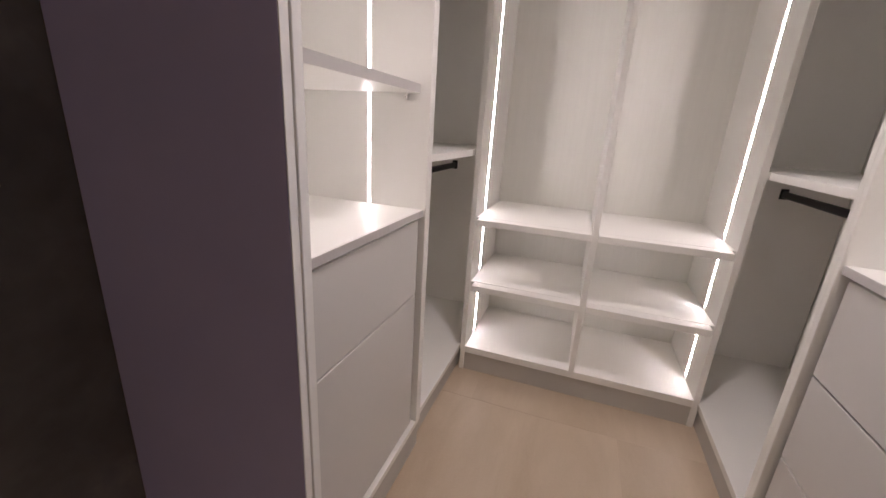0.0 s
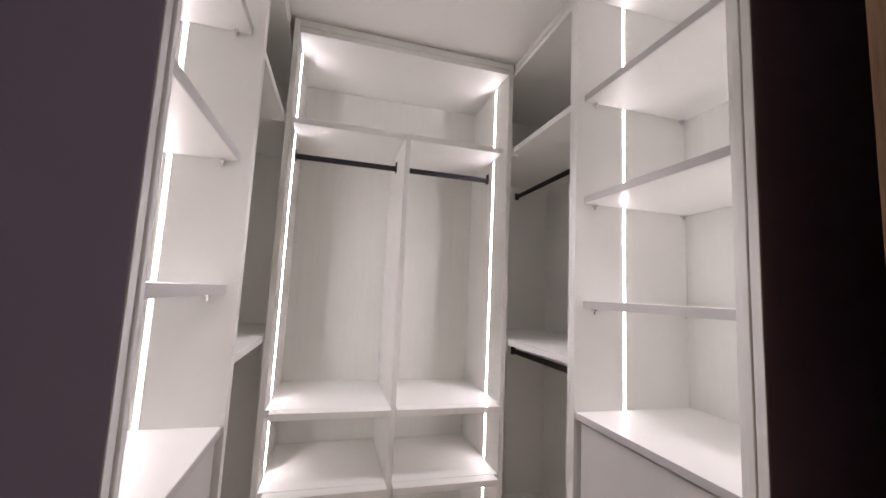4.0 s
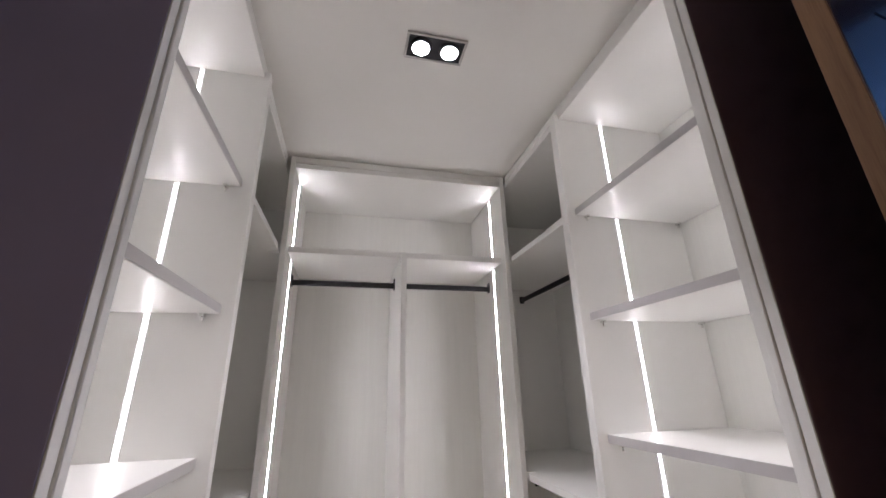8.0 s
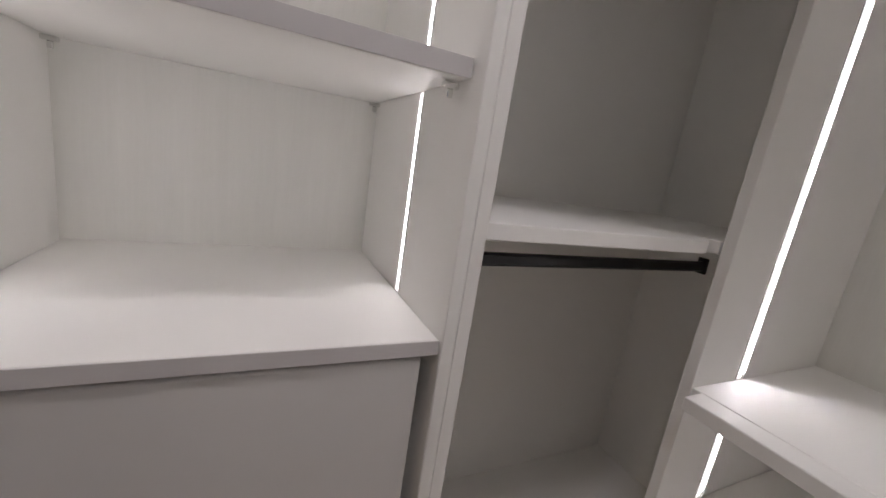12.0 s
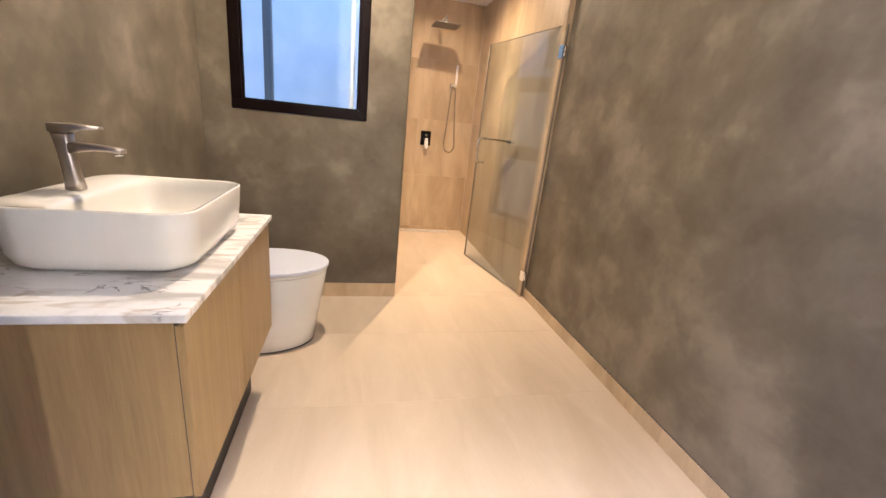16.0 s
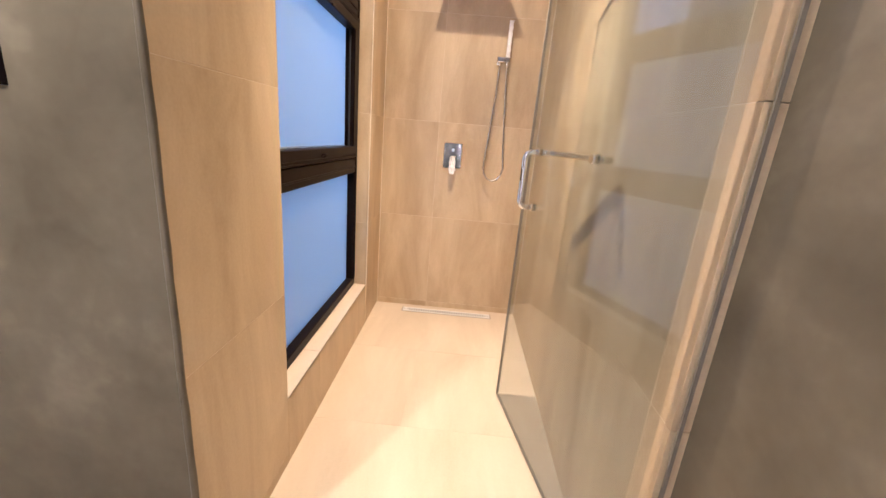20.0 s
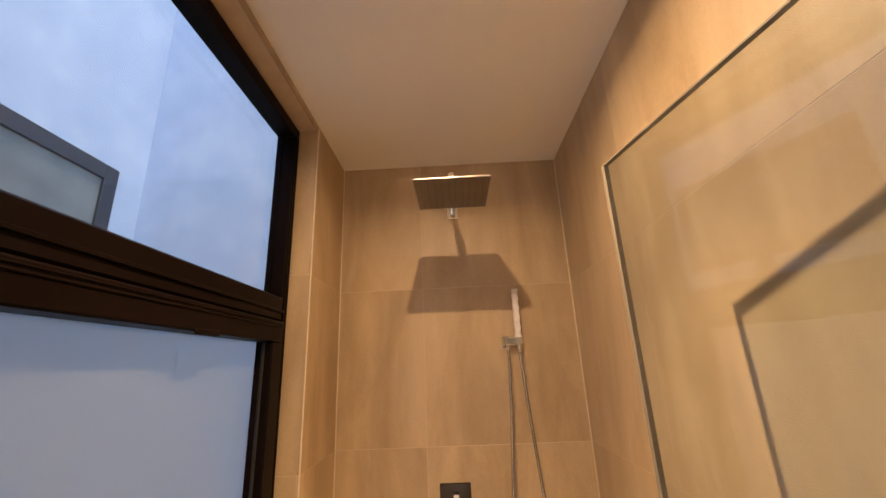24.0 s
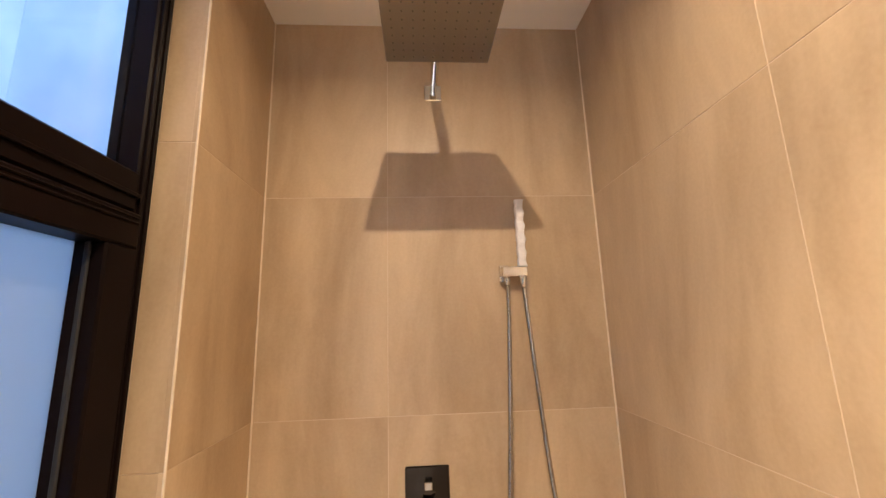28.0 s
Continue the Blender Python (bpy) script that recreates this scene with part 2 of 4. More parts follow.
def marble(name):
    """White marble: soft grey-brown smudges drawn out one way, and a few broken veins."""
    m, n, l, b = material(name, 0.16)
    co = n.new("ShaderNodeTexCoord")
    mp = n.new("ShaderNodeMapping")
    mp.inputs["Rotation"].default_value = (0, 0, 0.75)
    mp.inputs["Scale"].default_value = (1.0, 2.6, 1.6)
    l.new(co.outputs["Object"], mp.inputs["Vector"])

    def cloud(scale, detail, twist, lo, hi, most):
        t = n.new("ShaderNodeTexNoise")
        t.inputs["Scale"].default_value, t.inputs["Detail"].default_value = scale, detail
        t.inputs["Distortion"].default_value = twist
        l.new(mp.outputs[0], t.inputs["Vector"])
        r = n.new("ShaderNodeMapRange")
        r.interpolation_type = "SMOOTHSTEP"
        r.inputs["From Min"].default_value, r.inputs["From Max"].default_value = lo, hi
        r.inputs["To Min"].default_value, r.inputs["To Max"].default_value = 0.0, most
        l.new(t.outputs["Fac"], r.inputs["Value"])
        return t, r

    def over(below, factor, colour):
        mix = n.new("ShaderNodeMixRGB")
        mix.inputs[2].default_value = (*colour, 1)
        l.new(factor, mix.inputs[0])
        if isinstance(below, tuple):
            mix.inputs[1].default_value = (*below, 1)
        else:
            l.new(below, mix.inputs[1])
        return mix.outputs[0]

    out = over((0.80, 0.775, 0.75), cloud(3.2, 7, 0.8, 0.47, 0.66, 0.8)[1].outputs[0], (0.40, 0.375, 0.35))
    out = over(out, cloud(9.0, 6, 1.2, 0.55, 0.70, 0.6)[1].outputs[0], (0.50, 0.40, 0.30))
    t = cloud(4.5, 5, 0.9, 0.46, 0.60, 0.85)[0]
    d = n.new("ShaderNodeMath")
    d.operation = "SUBTRACT"
    d.inputs[1].default_value = 0.53
    l.new(t.outputs["Fac"], d.inputs[0])
    e = n.new("ShaderNodeMath")
    e.operation = "ABSOLUTE"
    l.new(d.outputs[0], e.inputs[0])
    r = n.new("ShaderNodeMapRange")
    r.inputs["From Min"].default_value, r.inputs["From Max"].default_value = 0.0, 0.012
    r.inputs["To Min"].default_value, r.inputs["To Max"].default_value = 0.9, 0.0
    l.new(e.outputs[0], r.inputs["Value"])
    broken = n.new("ShaderNodeMath")
    broken.operation = "MULTIPLY"
    l.new(r.outputs[0], broken.inputs[0])
    l.new(cloud(7.0, 2, 0.0, 0.50, 0.58, 1.0)[1].outputs[0], broken.inputs[1])
    out = over(out, broken.outputs[0], (0.20, 0.19, 0.185))
    l.new(out, b.inputs["Base Color"])
    return m


def clear_glass(name, tint, gloss=0.02):
    m, n, l, b = material(name, gloss)
    n.remove(b)
    tr = n.new("ShaderNodeBsdfTransparent")
    tr.inputs[0].default_value = (*tint, 1)
    gl = n.new("ShaderNodeBsdfGlossy")
    gl.inputs["Roughness"].default_value = gloss
    lw = n.new("ShaderNodeLayerWeight")
    lw.inputs["Blend"].default_value = 0.5
    pw = n.new("ShaderNodeMath")
    pw.operation = "POWER"
    pw.inputs[1].default_value = 5.0
    l.new(lw.outputs["Facing"], pw.inputs[0])
    fr = n.new("ShaderNodeMapRange")
    fr.inputs["To Min"].default_value, fr.inputs["To Max"].default_value = 0.045, 0.95
    l.new(pw.outputs[0], fr.inputs["Value"])
    mx = n.new("ShaderNodeMixShader")
    l.new(fr.outputs[0], mx.inputs[0])
    l.new(tr.outputs[0], mx.inputs[1])
    l.new(gl.outputs[0], mx.inputs[2])
    l.new(mx.outputs[0], n["Material Output"].inputs[0])
    return m


def frosted_glass(name):
    m, n, l, b = material(name, 0.3)
    n.remove(b)
    tl = n.new("ShaderNodeBsdfTranslucent")
    tl.inputs[0].default_value = (0.82, 0.87, 0.89, 1)
    df = n.new("ShaderNodeBsdfDiffuse")
    df.inputs[0].default_value = (0.62, 0.68, 0.70, 1)
    gl = n.new("ShaderNodeBsdfGlossy")
    gl.inputs["Roughness"].default_value = 0.25
    a = n.new("ShaderNodeMixShader")
    a.inputs[0].default_value = 0.06
    c = n.new("ShaderNodeMixShader")
    c.inputs[0].default_value = 0.05
    l.new(tl.outputs[0], a.inputs[1])
    l.new(df.outputs[0], a.inputs[2])
    l.new(a.outputs[0], c.inputs[1])
    l.new(gl.outputs[0], c.inputs[2])
    l.new(c.outputs[0], n["Material Output"].inputs[0])
    return m


def glow(name, colour, strength):
    m, n, l, b = material(name, 0.5)
    b.inputs["Base Color"].default_value = (*colour, 1)
    b.inputs["Emission Color"].default_value = (*colour, 1)
    b.inputs["Emission Strength"].default_value = strength
    return m


MELAMINE = plain("white_melamine", (0.89, 0.885, 0.865), 0.42, vary=0.025, scale=2.0, bump=0.03, bump_scale=350)
# Grey puts shade into the front edges of the white ledges and shelves.
SHADEDEDGE = plain("shaded_front_edge", (0.60, 0.58, 0.585), 0.45, vary=0.03)
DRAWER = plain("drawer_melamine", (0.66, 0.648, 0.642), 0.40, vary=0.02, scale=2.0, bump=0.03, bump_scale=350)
BACKING = wood("pale_back_panel", (0.79, 0.79, 0.76), (0.83, 0.83, 0.80), 2, 1.0, 0.5, 0.02)
# Plinths are white board greyed for shade; the downlight trim is grey itself.
KICK = plain("plinth_shade_trim_grey", (0.55, 0.53, 0.51), 0.5, vary=0.05, scale=5)
CEILING = plain("ceiling_paint", (0.86, 0.85, 0.82), 0.8, vary=0.02, scale=1.0, bump=0.05, bump_scale=90)
# Blue daylight is put into the grey left panel's colour; the right goes without.
DAYLITPANEL = plain("daylit_end_panel", (0.46, 0.43, 0.66), 0.55, vary=0.05, scale=2.0, bump=0.05, bump_scale=180)
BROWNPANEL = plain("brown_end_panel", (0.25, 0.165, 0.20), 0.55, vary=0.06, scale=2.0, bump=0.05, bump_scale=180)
DOORFACE = plain("dark_door_paint", (0.060, 0.044, 0.062), 0.22, vary=0.1, scale=3.0, bump=0.03, bump_scale=90)
DOOREDGE = wood("raw_wood_edge", (0.22, 0.115, 0.06), (0.38, 0.22, 0.12), 2, 1.6, 0.6, 0.2)
CEMENT = plaster("trowelled_cement", ((0.096, 0.079, 0.056), (0.146, 0.121, 0.087), (0.212, 0.178, 0.132)))
FLOORTILE = stone("sand_floor_tile", (0.495, 0.390, 0.286), (0.61, 0.499, 0.388), 1, 0.38)
WALLTILE = stone("sand_wall_tile", (0.355, 0.253, 0.152), (0.575, 0.440, 0.290), 2, 0.42)
GROUT = plain("pale_grout", (0.60, 0.48, 0.35), 0.85, vary=0.06, scale=20)
FLOORGROUT = plain("sand_grout", (0.605, 0.49, 0.382), 0.85, vary=0.08, scale=20)
MARBLE = marble("white_marble")
OAKV = wood("oak_veneer_upright", (0.275, 0.176, 0.074), (0.375, 0.248, 0.112), 2, 1.2, 0.42, 0.05)
PLINTH = plain("dark_vanity_plinth", (0.05, 0.04, 0.035), 0.6, vary=0.1, scale=8)
CERAMIC = plain("white_ceramic", (0.71, 0.675, 0.615), 0.10, vary=0.008, scale=2, coat=0.4)
# White plastic; the bluish window light on it is put into the colour.
LID = plain("daylit_lid_plastic", (0.63, 0.645, 0.72), 0.16, vary=0.01, scale=2)
BLACKGLOSS = plain("black_gloss_panel", (0.012, 0.011, 0.011), 0.12, vary=0.1)
CHROME = plain("chrome", (0.80, 0.80, 0.79), 0.07, 1.0, vary=0.02)
NICKEL = plain("brushed_nickel", (0.48, 0.44, 0.40), 0.36, 1.0, vary=0.05, bump=0.03, bump_scale=300)
STEEL = plain("hose_steel", (0.50, 0.48, 0.45), 0.25, 1.0, vary=0.05)
DARKALU = plain("dark_led_profile", (0.20, 0.20, 0.20), 0.6, 0.0, vary=0.03)
ALU = plain("led_profile_aluminium", (0.72, 0.72, 0.72), 0.35, 1.0, vary=0.03)
# Chrome plate darkened: the black reflection it would show is put into the colour.
VALVEPLATE = plain("chrome_dark_reflection", (0.06, 0.052, 0.045), 0.06, 1.0, vary=0.03)
BLACKFRAME = plain("black_window_frame", (0.006, 0.0032, 0.0029), 0.38, 0.0, vary=0.15, scale=6)
BLACKFRAME.node_tree.nodes["Principled BSDF"].inputs["Specular IOR Level"].default_value = 0.07
DRAINSTEEL = plain("brushed_drain_steel", (0.70, 0.68, 0.69), 0.5, 0.15, vary=0.06, scale=30)
RODBLACK = plain("black_hanging_rail", (0.007, 0.007, 0.011), 0.36, 0.0, vary=0.1)
RUBBER = plain("black_gasket", (0.012, 0.012, 0.012), 0.7, vary=0.1)
HEADSTEEL = plain("satin_shower_steel", (0.32, 0.295, 0.27), 0.34, 1.0, vary=0.05)
NOZZLE = plain("grey_nozzle_rubber", (0.16, 0.15, 0.14), 0.6, vary=0.1)
SEALANT = plain("clear_sealant", (0.24, 0.29, 0.34), 0.3, vary=0.2, scale=30)
WRAP = plain("white_plastic_wrap", (0.74, 0.72, 0.72), 0.35, vary=0.12, scale=40, bump=0.6, bump_scale=60)
GLASS = clear_glass("clear_window_glass", (0.96, 0.98, 0.98))
DOORGLASS = clear_glass("shower_glass", (0.885, 0.92, 0.94), 0.0)
GLASSEDGE = plain("green_glass_edge", (0.17, 0.145, 0.115), 0.5, vary=0.1)
FROST = frosted_glass("frosted_glass")
LED = glow("led_diffuser", (1.0, 0.95, 0.955), LED_FACE)
LEDCORE = glow("led_chips", (1.0, 0.95, 0.955), LED_CORE)
LEDTHIN = glow("led_thin_diffuser", (1.0, 0.95, 0.955), LED_FACE * 0.6)
LEDROW = glow("led_fine_chips", (1.0, 0.95, 0.955), LED_CORE * 2.1)
BULB = glow("closet_bulb", (0.90, 0.94, 1.0), 40.0)
WARMBULB = glow("warm_bulb", (1.0, 0.80, 0.58), 30.0)
# Render is bluish white; the blue of daylight is added to its colour.
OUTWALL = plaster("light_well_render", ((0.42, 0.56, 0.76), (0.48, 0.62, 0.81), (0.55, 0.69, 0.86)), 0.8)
GROUND = plain("yard_concrete", (0.30, 0.29, 0.28), 0.85, vary=0.15, scale=2, bump=0.3, bump_scale=40)
BEDPAINT = plain("bedroom_paint", (0.34, 0.34, 0.37), 0.7, vary=0.03)
PINK = plain("joint_shadow", (0.09, 0.075, 0.06), 0.8, vary=0.1)

# ---- building helpers ----
BASE = {}


def box(a, b, bevel=0.0015, seg=1):
    bm = bmesh.new()
    bmesh.ops.create_cube(bm, size=1)
    for v in bm.verts:
        v.co = Vector([(p + q) / 2 + c * (q - p) for p, q, c in zip(a, b, v.co)])
    if a[0] > b[0] or a[1] > b[1] or a[2] > b[2]:
        bmesh.ops.recalc_face_normals(bm, faces=bm.faces)
    if bevel:
        bmesh.ops.bevel(bm, geom=bm.edges[:], offset=bevel, segments=seg, affect="EDGES", profile=0.5)
    return bm


def joined(*some):
    out = bmesh.new()
    for bm in some:
        me = bpy.data.meshes.new("tmp")
        bm.to_mesh(me)
        bm.free()
        out.from_mesh(me)
        bpy.data.meshes.remove(me)
    return out


def prism(points, z0, z1, bevel=0.0015, axis=2):
    """A closed outline in the plane across axis, drawn out from z0 to z1."""
    bm = bmesh.new()

    def put(u, v, w):
        return bm.verts.new(((u, v, w), (u, w, v), (w, u, v))[2 - axis])

    lo = [put(u, v, z0) for u, v in points]
    hi = [put(u, v, z1) for u, v in points]
    bm.faces.new(lo)
    bm.faces.new(hi)
    k = len(points)
    for i in range(k):
        bm.faces.new((lo[i], lo[(i + 1) % k], hi[(i + 1) % k], hi[i]))
    bmesh.ops.recalc_face_normals(bm, faces=bm.faces)
    if bevel:
        sharp = [e for e in bm.edges if e.calc_face_angle(0) > 0.6]
        bmesh.ops.bevel(bm, geom=sharp, offset=bevel, segments=2, affect="EDGES", profile=0.5)
    return bm


def tube(points, r, sides=12, caps=True):
    """A round bar along a line of points."""
    bm = bmesh.new()
    pts = [Vector(p) for p in points]
    rings, up = [], None
    for i, p in enumerate(pts):
        d = (pts[min(i + 1, len(pts) - 1)] - pts[max(i - 1, 0)]).normalized()
        if up is None:
            up = d.orthogonal().normalized()
        up = (up - d * up.dot(d)).normalized()
        side = d.cross(up)
        rr = r[i] if isinstance(r, (list, tuple)) else r
        rings.append([bm.verts.new(p + rr * (math.cos(a) * up + math.sin(a) * side)) for a in [2 * math.pi * k / sides for k in range(sides)]])
    for u, v in zip(rings, rings[1:]):
        for k in range(sides):
            bm.faces.new((u[k], u[(k + 1) % sides], v[(k + 1) % sides], v[k])).smooth = True
    if caps:
        bm.faces.new(rings[0])
        bm.faces.new(rings[-1])
    bmesh.ops.recalc_face_normals(bm, faces=bm.faces)
    return bm


def loft(rings, close_bottom=True, close_top=True, smooth=True):
    """A skin over outlines that all have the same number of points."""
    bm = bmesh.new()
    vs = [[bm.verts.new(p) for p in ring] for ring in rings]
    k = len(vs[0])
    for u, v in zip(vs, vs[1:]):
        for i in range(k):
            bm.faces.new((u[i], u[(i + 1) % k], v[(i + 1) % k], v[i])).smooth = smooth
    if close_bottom:
        bm.faces.new(vs[0])
    if close_top:
        bm.faces.new(vs[-1])
    bmesh.ops.recalc_face_normals(bm, faces=bm.faces)
    return bm


def mesh_object(name, bm, mat):
    me = bpy.data.meshes.new(name)
    bm.to_mesh(me)
    bm.free()
    me.materials.append(mat)
    return new(name, me)


def thing(name, at, label, category, group="", kind="", ahead=0.0):
    """An Empty at the base of a thing; ahead moves the whole thing along y."""
    ob = new(name)
    ob.location = (at[0], at[1] + ahead, at[2])
    ob.empty_display_size = 0.05
    BASE[ob.name] = Vector(at)
    return tagged(ob, label, category, group, kind)


def part(name, bm, mat, parent, label=""):
    base = BASE[parent.name]
    bmesh.ops.translate(bm, verts=bm.verts, vec=-base)
    ob = mesh_object(name, bm, mat)
    ob.parent = parent
    BASE[ob.name] = base
    return tagged(ob, label)


def solid(name, bm, mat, label, category, group="", kind=""):
    """A thing that is one mesh; its origin is at its lowest middle."""
    xs = [v.co for v in bm.verts]
    at = Vector(((min(v.x for v in xs) + max(v.x for v in xs)) / 2, (min(v.y for v in xs) + max(v.y for v in xs)) / 2, min(v.z for v in xs)))
    bmesh.ops.translate(bm, verts=bm.verts, vec=-at)
    ob = mesh_object(name, bm, mat)
    ob.location = at
    BASE[ob.name] = at
    return tagged(ob, label, category, group, kind)


def structure(name, boxes, mat, label, category="wall"):
    return solid(name, joined(*[box(a, b, 0) for a, b in boxes]), mat, label, category, "", "structure")


# ---- plan, in metres ----
H = 2.60                      # ceiling
XW = 0.0                      # face of the long cement wall
XE = 2.325                    # face of the vanity wall
YC0, YB0 = 0.104, 1.895       # closet mouth and back in the closet's own plan
YC, YB = YC0 + CY, YB0 + CY   # the same in the house
YWIN = -2.48                 # face of the window wall
XR = 1.080                    # tiled face of the shower's window wall
XS = 0.042                    # tiled face of the shower's long wall
YS = -4.515                   # tiled end wall of the shower
CX = 1.110                    # middle line of the closet
LF = 0.548                    # front of a drawer unit, from the cement wall
XN = 2 * CX - 0.004           # closet wall across from the cement wall

# ---- floor, walls, ceiling ----
floor = structure("floor", [((-0.15, -4.65, -0.12), (XR + 0.15, YWIN, -0.0007)), ((-0.15, YWIN, -0.12), (2.48, 2.25, -0.0007))], FLOORGROUT, "sand-coloured porcelain tile floor with pale thin joints", "floor")
wall_west = structure("wall_west", [((XW - 0.15, YWIN - 0.02, -0.008), (XW, YC + 0.02, H)), ((XW - 0.15, YC + 0.02, -0.008), (XW + 0.004, 2.25, H))], CEMENT, "long grey-brown trowelled cement wall, mottled")
wall_shower_west = structure("wall_shower_west", [((XW - 0.15, YS - 0.15, -0.008), (XS - 0.0006, YWIN - 0.02, H))], GROUT, "sand-tiled long wall of the shower")
wall_shower_end = structure("wall_shower_end", [((XS - 0.0006, YS - 0.15, -0.008), (XR + 0.15, YS - 0.0006, H))], GROUT, "sand-tiled end wall of the shower")
WY0, WY1, WZ0, WZ1 = -4.138, -2.970, 0.280, 2.580
wall_shower_window = structure("wall_shower_window", [((XR + 0.0006, YS - 0.0006, -0.008), (XR + 0.15, WY0 - 0.0012, H)), ((XR + 0.0006, WY1 + 0.0012, -0.008), (XR + 0.15, YWIN - 0.15, H)), ((XR + 0.0006, YWIN - 0.15, -0.008), (XR + 0.0098, YWIN - 0.003, H)), ((XR + 0.0006, WY0 - 0.0012, -0.008), (XR + 0.15, WY1 + 0.0012, WZ0 - 0.002)), ((XR + 0.0006, WY0 - 0.0012, WZ1 + 0.005), (XR + 0.15, WY1 + 0.0012, H))], GROUT, "sand-tiled shower wall with a tall black-framed window")
BX0, BX1, BZ0, BZ1 = 1.343, 2.159, 1.264, 2.35
wall_window = structure("wall_window", [((XR + 0.010, YWIN - 0.15, -0.008), (BX0, YWIN, H)), ((BX1, YWIN - 0.15, -0.008), (XE + 0.14, YWIN, H)), ((BX0, YWIN - 0.15, -0.008), (BX1, YWIN, BZ0)), ((BX0, YWIN - 0.15, BZ1), (BX1, YWIN, H))], CEMENT, "grey-brown trowelled cement wall with a black-framed window")
DY0, DY1, DZ = -0.500, 0.166, 2.585
wall_east = structure("wall_east", [((XE, YWIN, -0.008), (XE + 0.14, DY0 - 0.025, H)), ((XE, DY0 - 0.025, DZ + 0.012), (XE + 0.14, DY1 + 0.025, H)), ((XE, DY1 + 0.025, -0.008), (XE + 0.14, YC + 0.02, H)), ((XN, YC + 0.02, -0.008), (2.465, 2.25, H))], CEMENT, "grey-brown trowelled cement wall behind the vanity")
wall_north = structure("wall_north", [((XW + 0.004, YB + 0.012, -0.008), (XN, 2.25, H))], CEMENT, "plain wall behind the closet")
ceiling = structure("ceiling", [((-0.15, -4.65, H), (XR + 0.15, YWIN - 0.15, H + 0.15)), ((-0.15, YWIN - 0.15, H), (2.48, 2.25, H + 0.15))], CEILING, "smooth white painted ceiling", "ceiling")


# ---- closet ----
def drawer_unit(right):
    """Drawers under a ledge, with lit shelves above: three on one side, two on the other."""
    def X(x):
        return 2 * CX - x if right else x

    def bx(x0, y0, z0, x1, y1, z1, bevel=0.0015):
        p, q = sorted((X(x0), X(x1)))
        return box((p, y0, z0), (q, y1, z1), bevel)

    front, back, y0, y1 = LF, 0.056, 0.162, 0.746
    unit = thing("drawer_unit", (X(0.30), 0.45, 0), "white built-in closet unit, three handleless drawers below lit open shelves" if right else "white built-in closet unit, shallow and deep drawer below lit shelves", "closet unit", "drawer units of the closet", ahead=CY)
    panel = part("end_panel", bx(0.006, YC0, 0, front + 0.017, YC0 + 0.022, H - 0.004, 0.0008), BROWNPANEL if right else DAYLITPANEL, unit, "dark brown end panel" if right else "dark grey end panel, blue daylight in its colour")
    part("edge_band", bx(front + 0.0172, YC0 + 0.0005, 0, front + 0.020, YC0 + 0.022, H - 0.004, 0.0008), MELAMINE, panel, "white edge band")
    part("filler_strip", bx(0.44, YC0 + 0.023, 0.0, front + 0.024, y0 - 0.019, H - 0.004), MELAMINE, unit)
    part("side_panel", bx(back, y0 - 0.018, 0.1, front + 0.016, y0, 2.56), MELAMINE, unit)
    part("side_panel", bx(back, y1, 0.1, front + 0.016, y1 + 0.02, 2.56), MELAMINE, unit)
    part("back_panel", bx(back - 0.012, y0 - 0.018, 0.1, back, y1 + 0.018, 2.56), BACKING, unit)
    part("bottom_panel", bx(back, y0, 0.1, front + 0.016, y1, 0.124), MELAMINE, unit)
    part("plinth", bx(back, y0 - 0.018, 0.0, front + 0.014, y1 + 0.02, 0.099), KICK, unit, "white kick board, greyed for shade")
    part("top_panel", bx(back, y0, 2.535, front, y1, 2.56), MELAMINE, unit)
    part("top_fascia", bx(front - 0.03, y0 - 0.018, 2.561, front - 0.004, 0.800, H - 0.004), MELAMINE, unit)
    ledge = part("ledge", bx(back, y0 + 0.001, 0.944, front + 0.007, y1 - 0.001, 0.967, 0.002), MELAMINE, unit, "white ledge over the drawers")
    part("edge_band", bx(front + 0.0072, y0 + 0.001, 0.9445, front + 0.0085, y1 - 0.001, 0.9665, 0.0003), SHADEDEDGE, ledge, "thin front edge, greyed to look unlit")
    for z0, z1 in ((0.130, 0.4095), (0.414, 0.6705), (0.675, 0.936)) if right else ((0.130, 0.6705), (0.675, 0.936)):
        d = part("drawer", bx(back + 0.05, y0 + 0.004, z0 + 0.004, front - 0.030, y1 - 0.03, z1 - 0.03), MELAMINE, unit)
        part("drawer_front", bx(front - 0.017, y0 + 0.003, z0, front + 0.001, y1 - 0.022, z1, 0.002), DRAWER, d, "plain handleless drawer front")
    for z in (1.326, 1.709, 2.104):
        s = part("shelf", bx(back + 0.002, y0 + 0.002, z, front - 0.019, y1 - 0.002, z + 0.026, 0.002), MELAMINE, unit)
        part("edge_band", bx(front - 0.0188, y0 + 0.002, z + 0.0005, front - 0.0175, y1 - 0.002, z + 0.0255, 0.0003), SHADEDEDGE, s, "thin front edge, greyed to look unlit")
        for yy in (y0 + 0.012, y1 - 0.012):
            for xx in (0.49, 0.08):
                px = X(xx)
                pin = joined(box((px - 0.006, yy - 0.012, z - 0.010), (px + 0.006, yy + 0.012, z - 0.001), 0.002), box((px - 0.003, yy - 0.004, z - 0.022), (px + 0.003, yy + 0.004, z - 0.010), 0.001))
                part("shelf_pin", pin, CHROME, s, "small metal shelf pin")
    lows, highs = (0.969, 1.354, 1.737, 2.132), (1.324, 1.707, 2.102, 2.533)
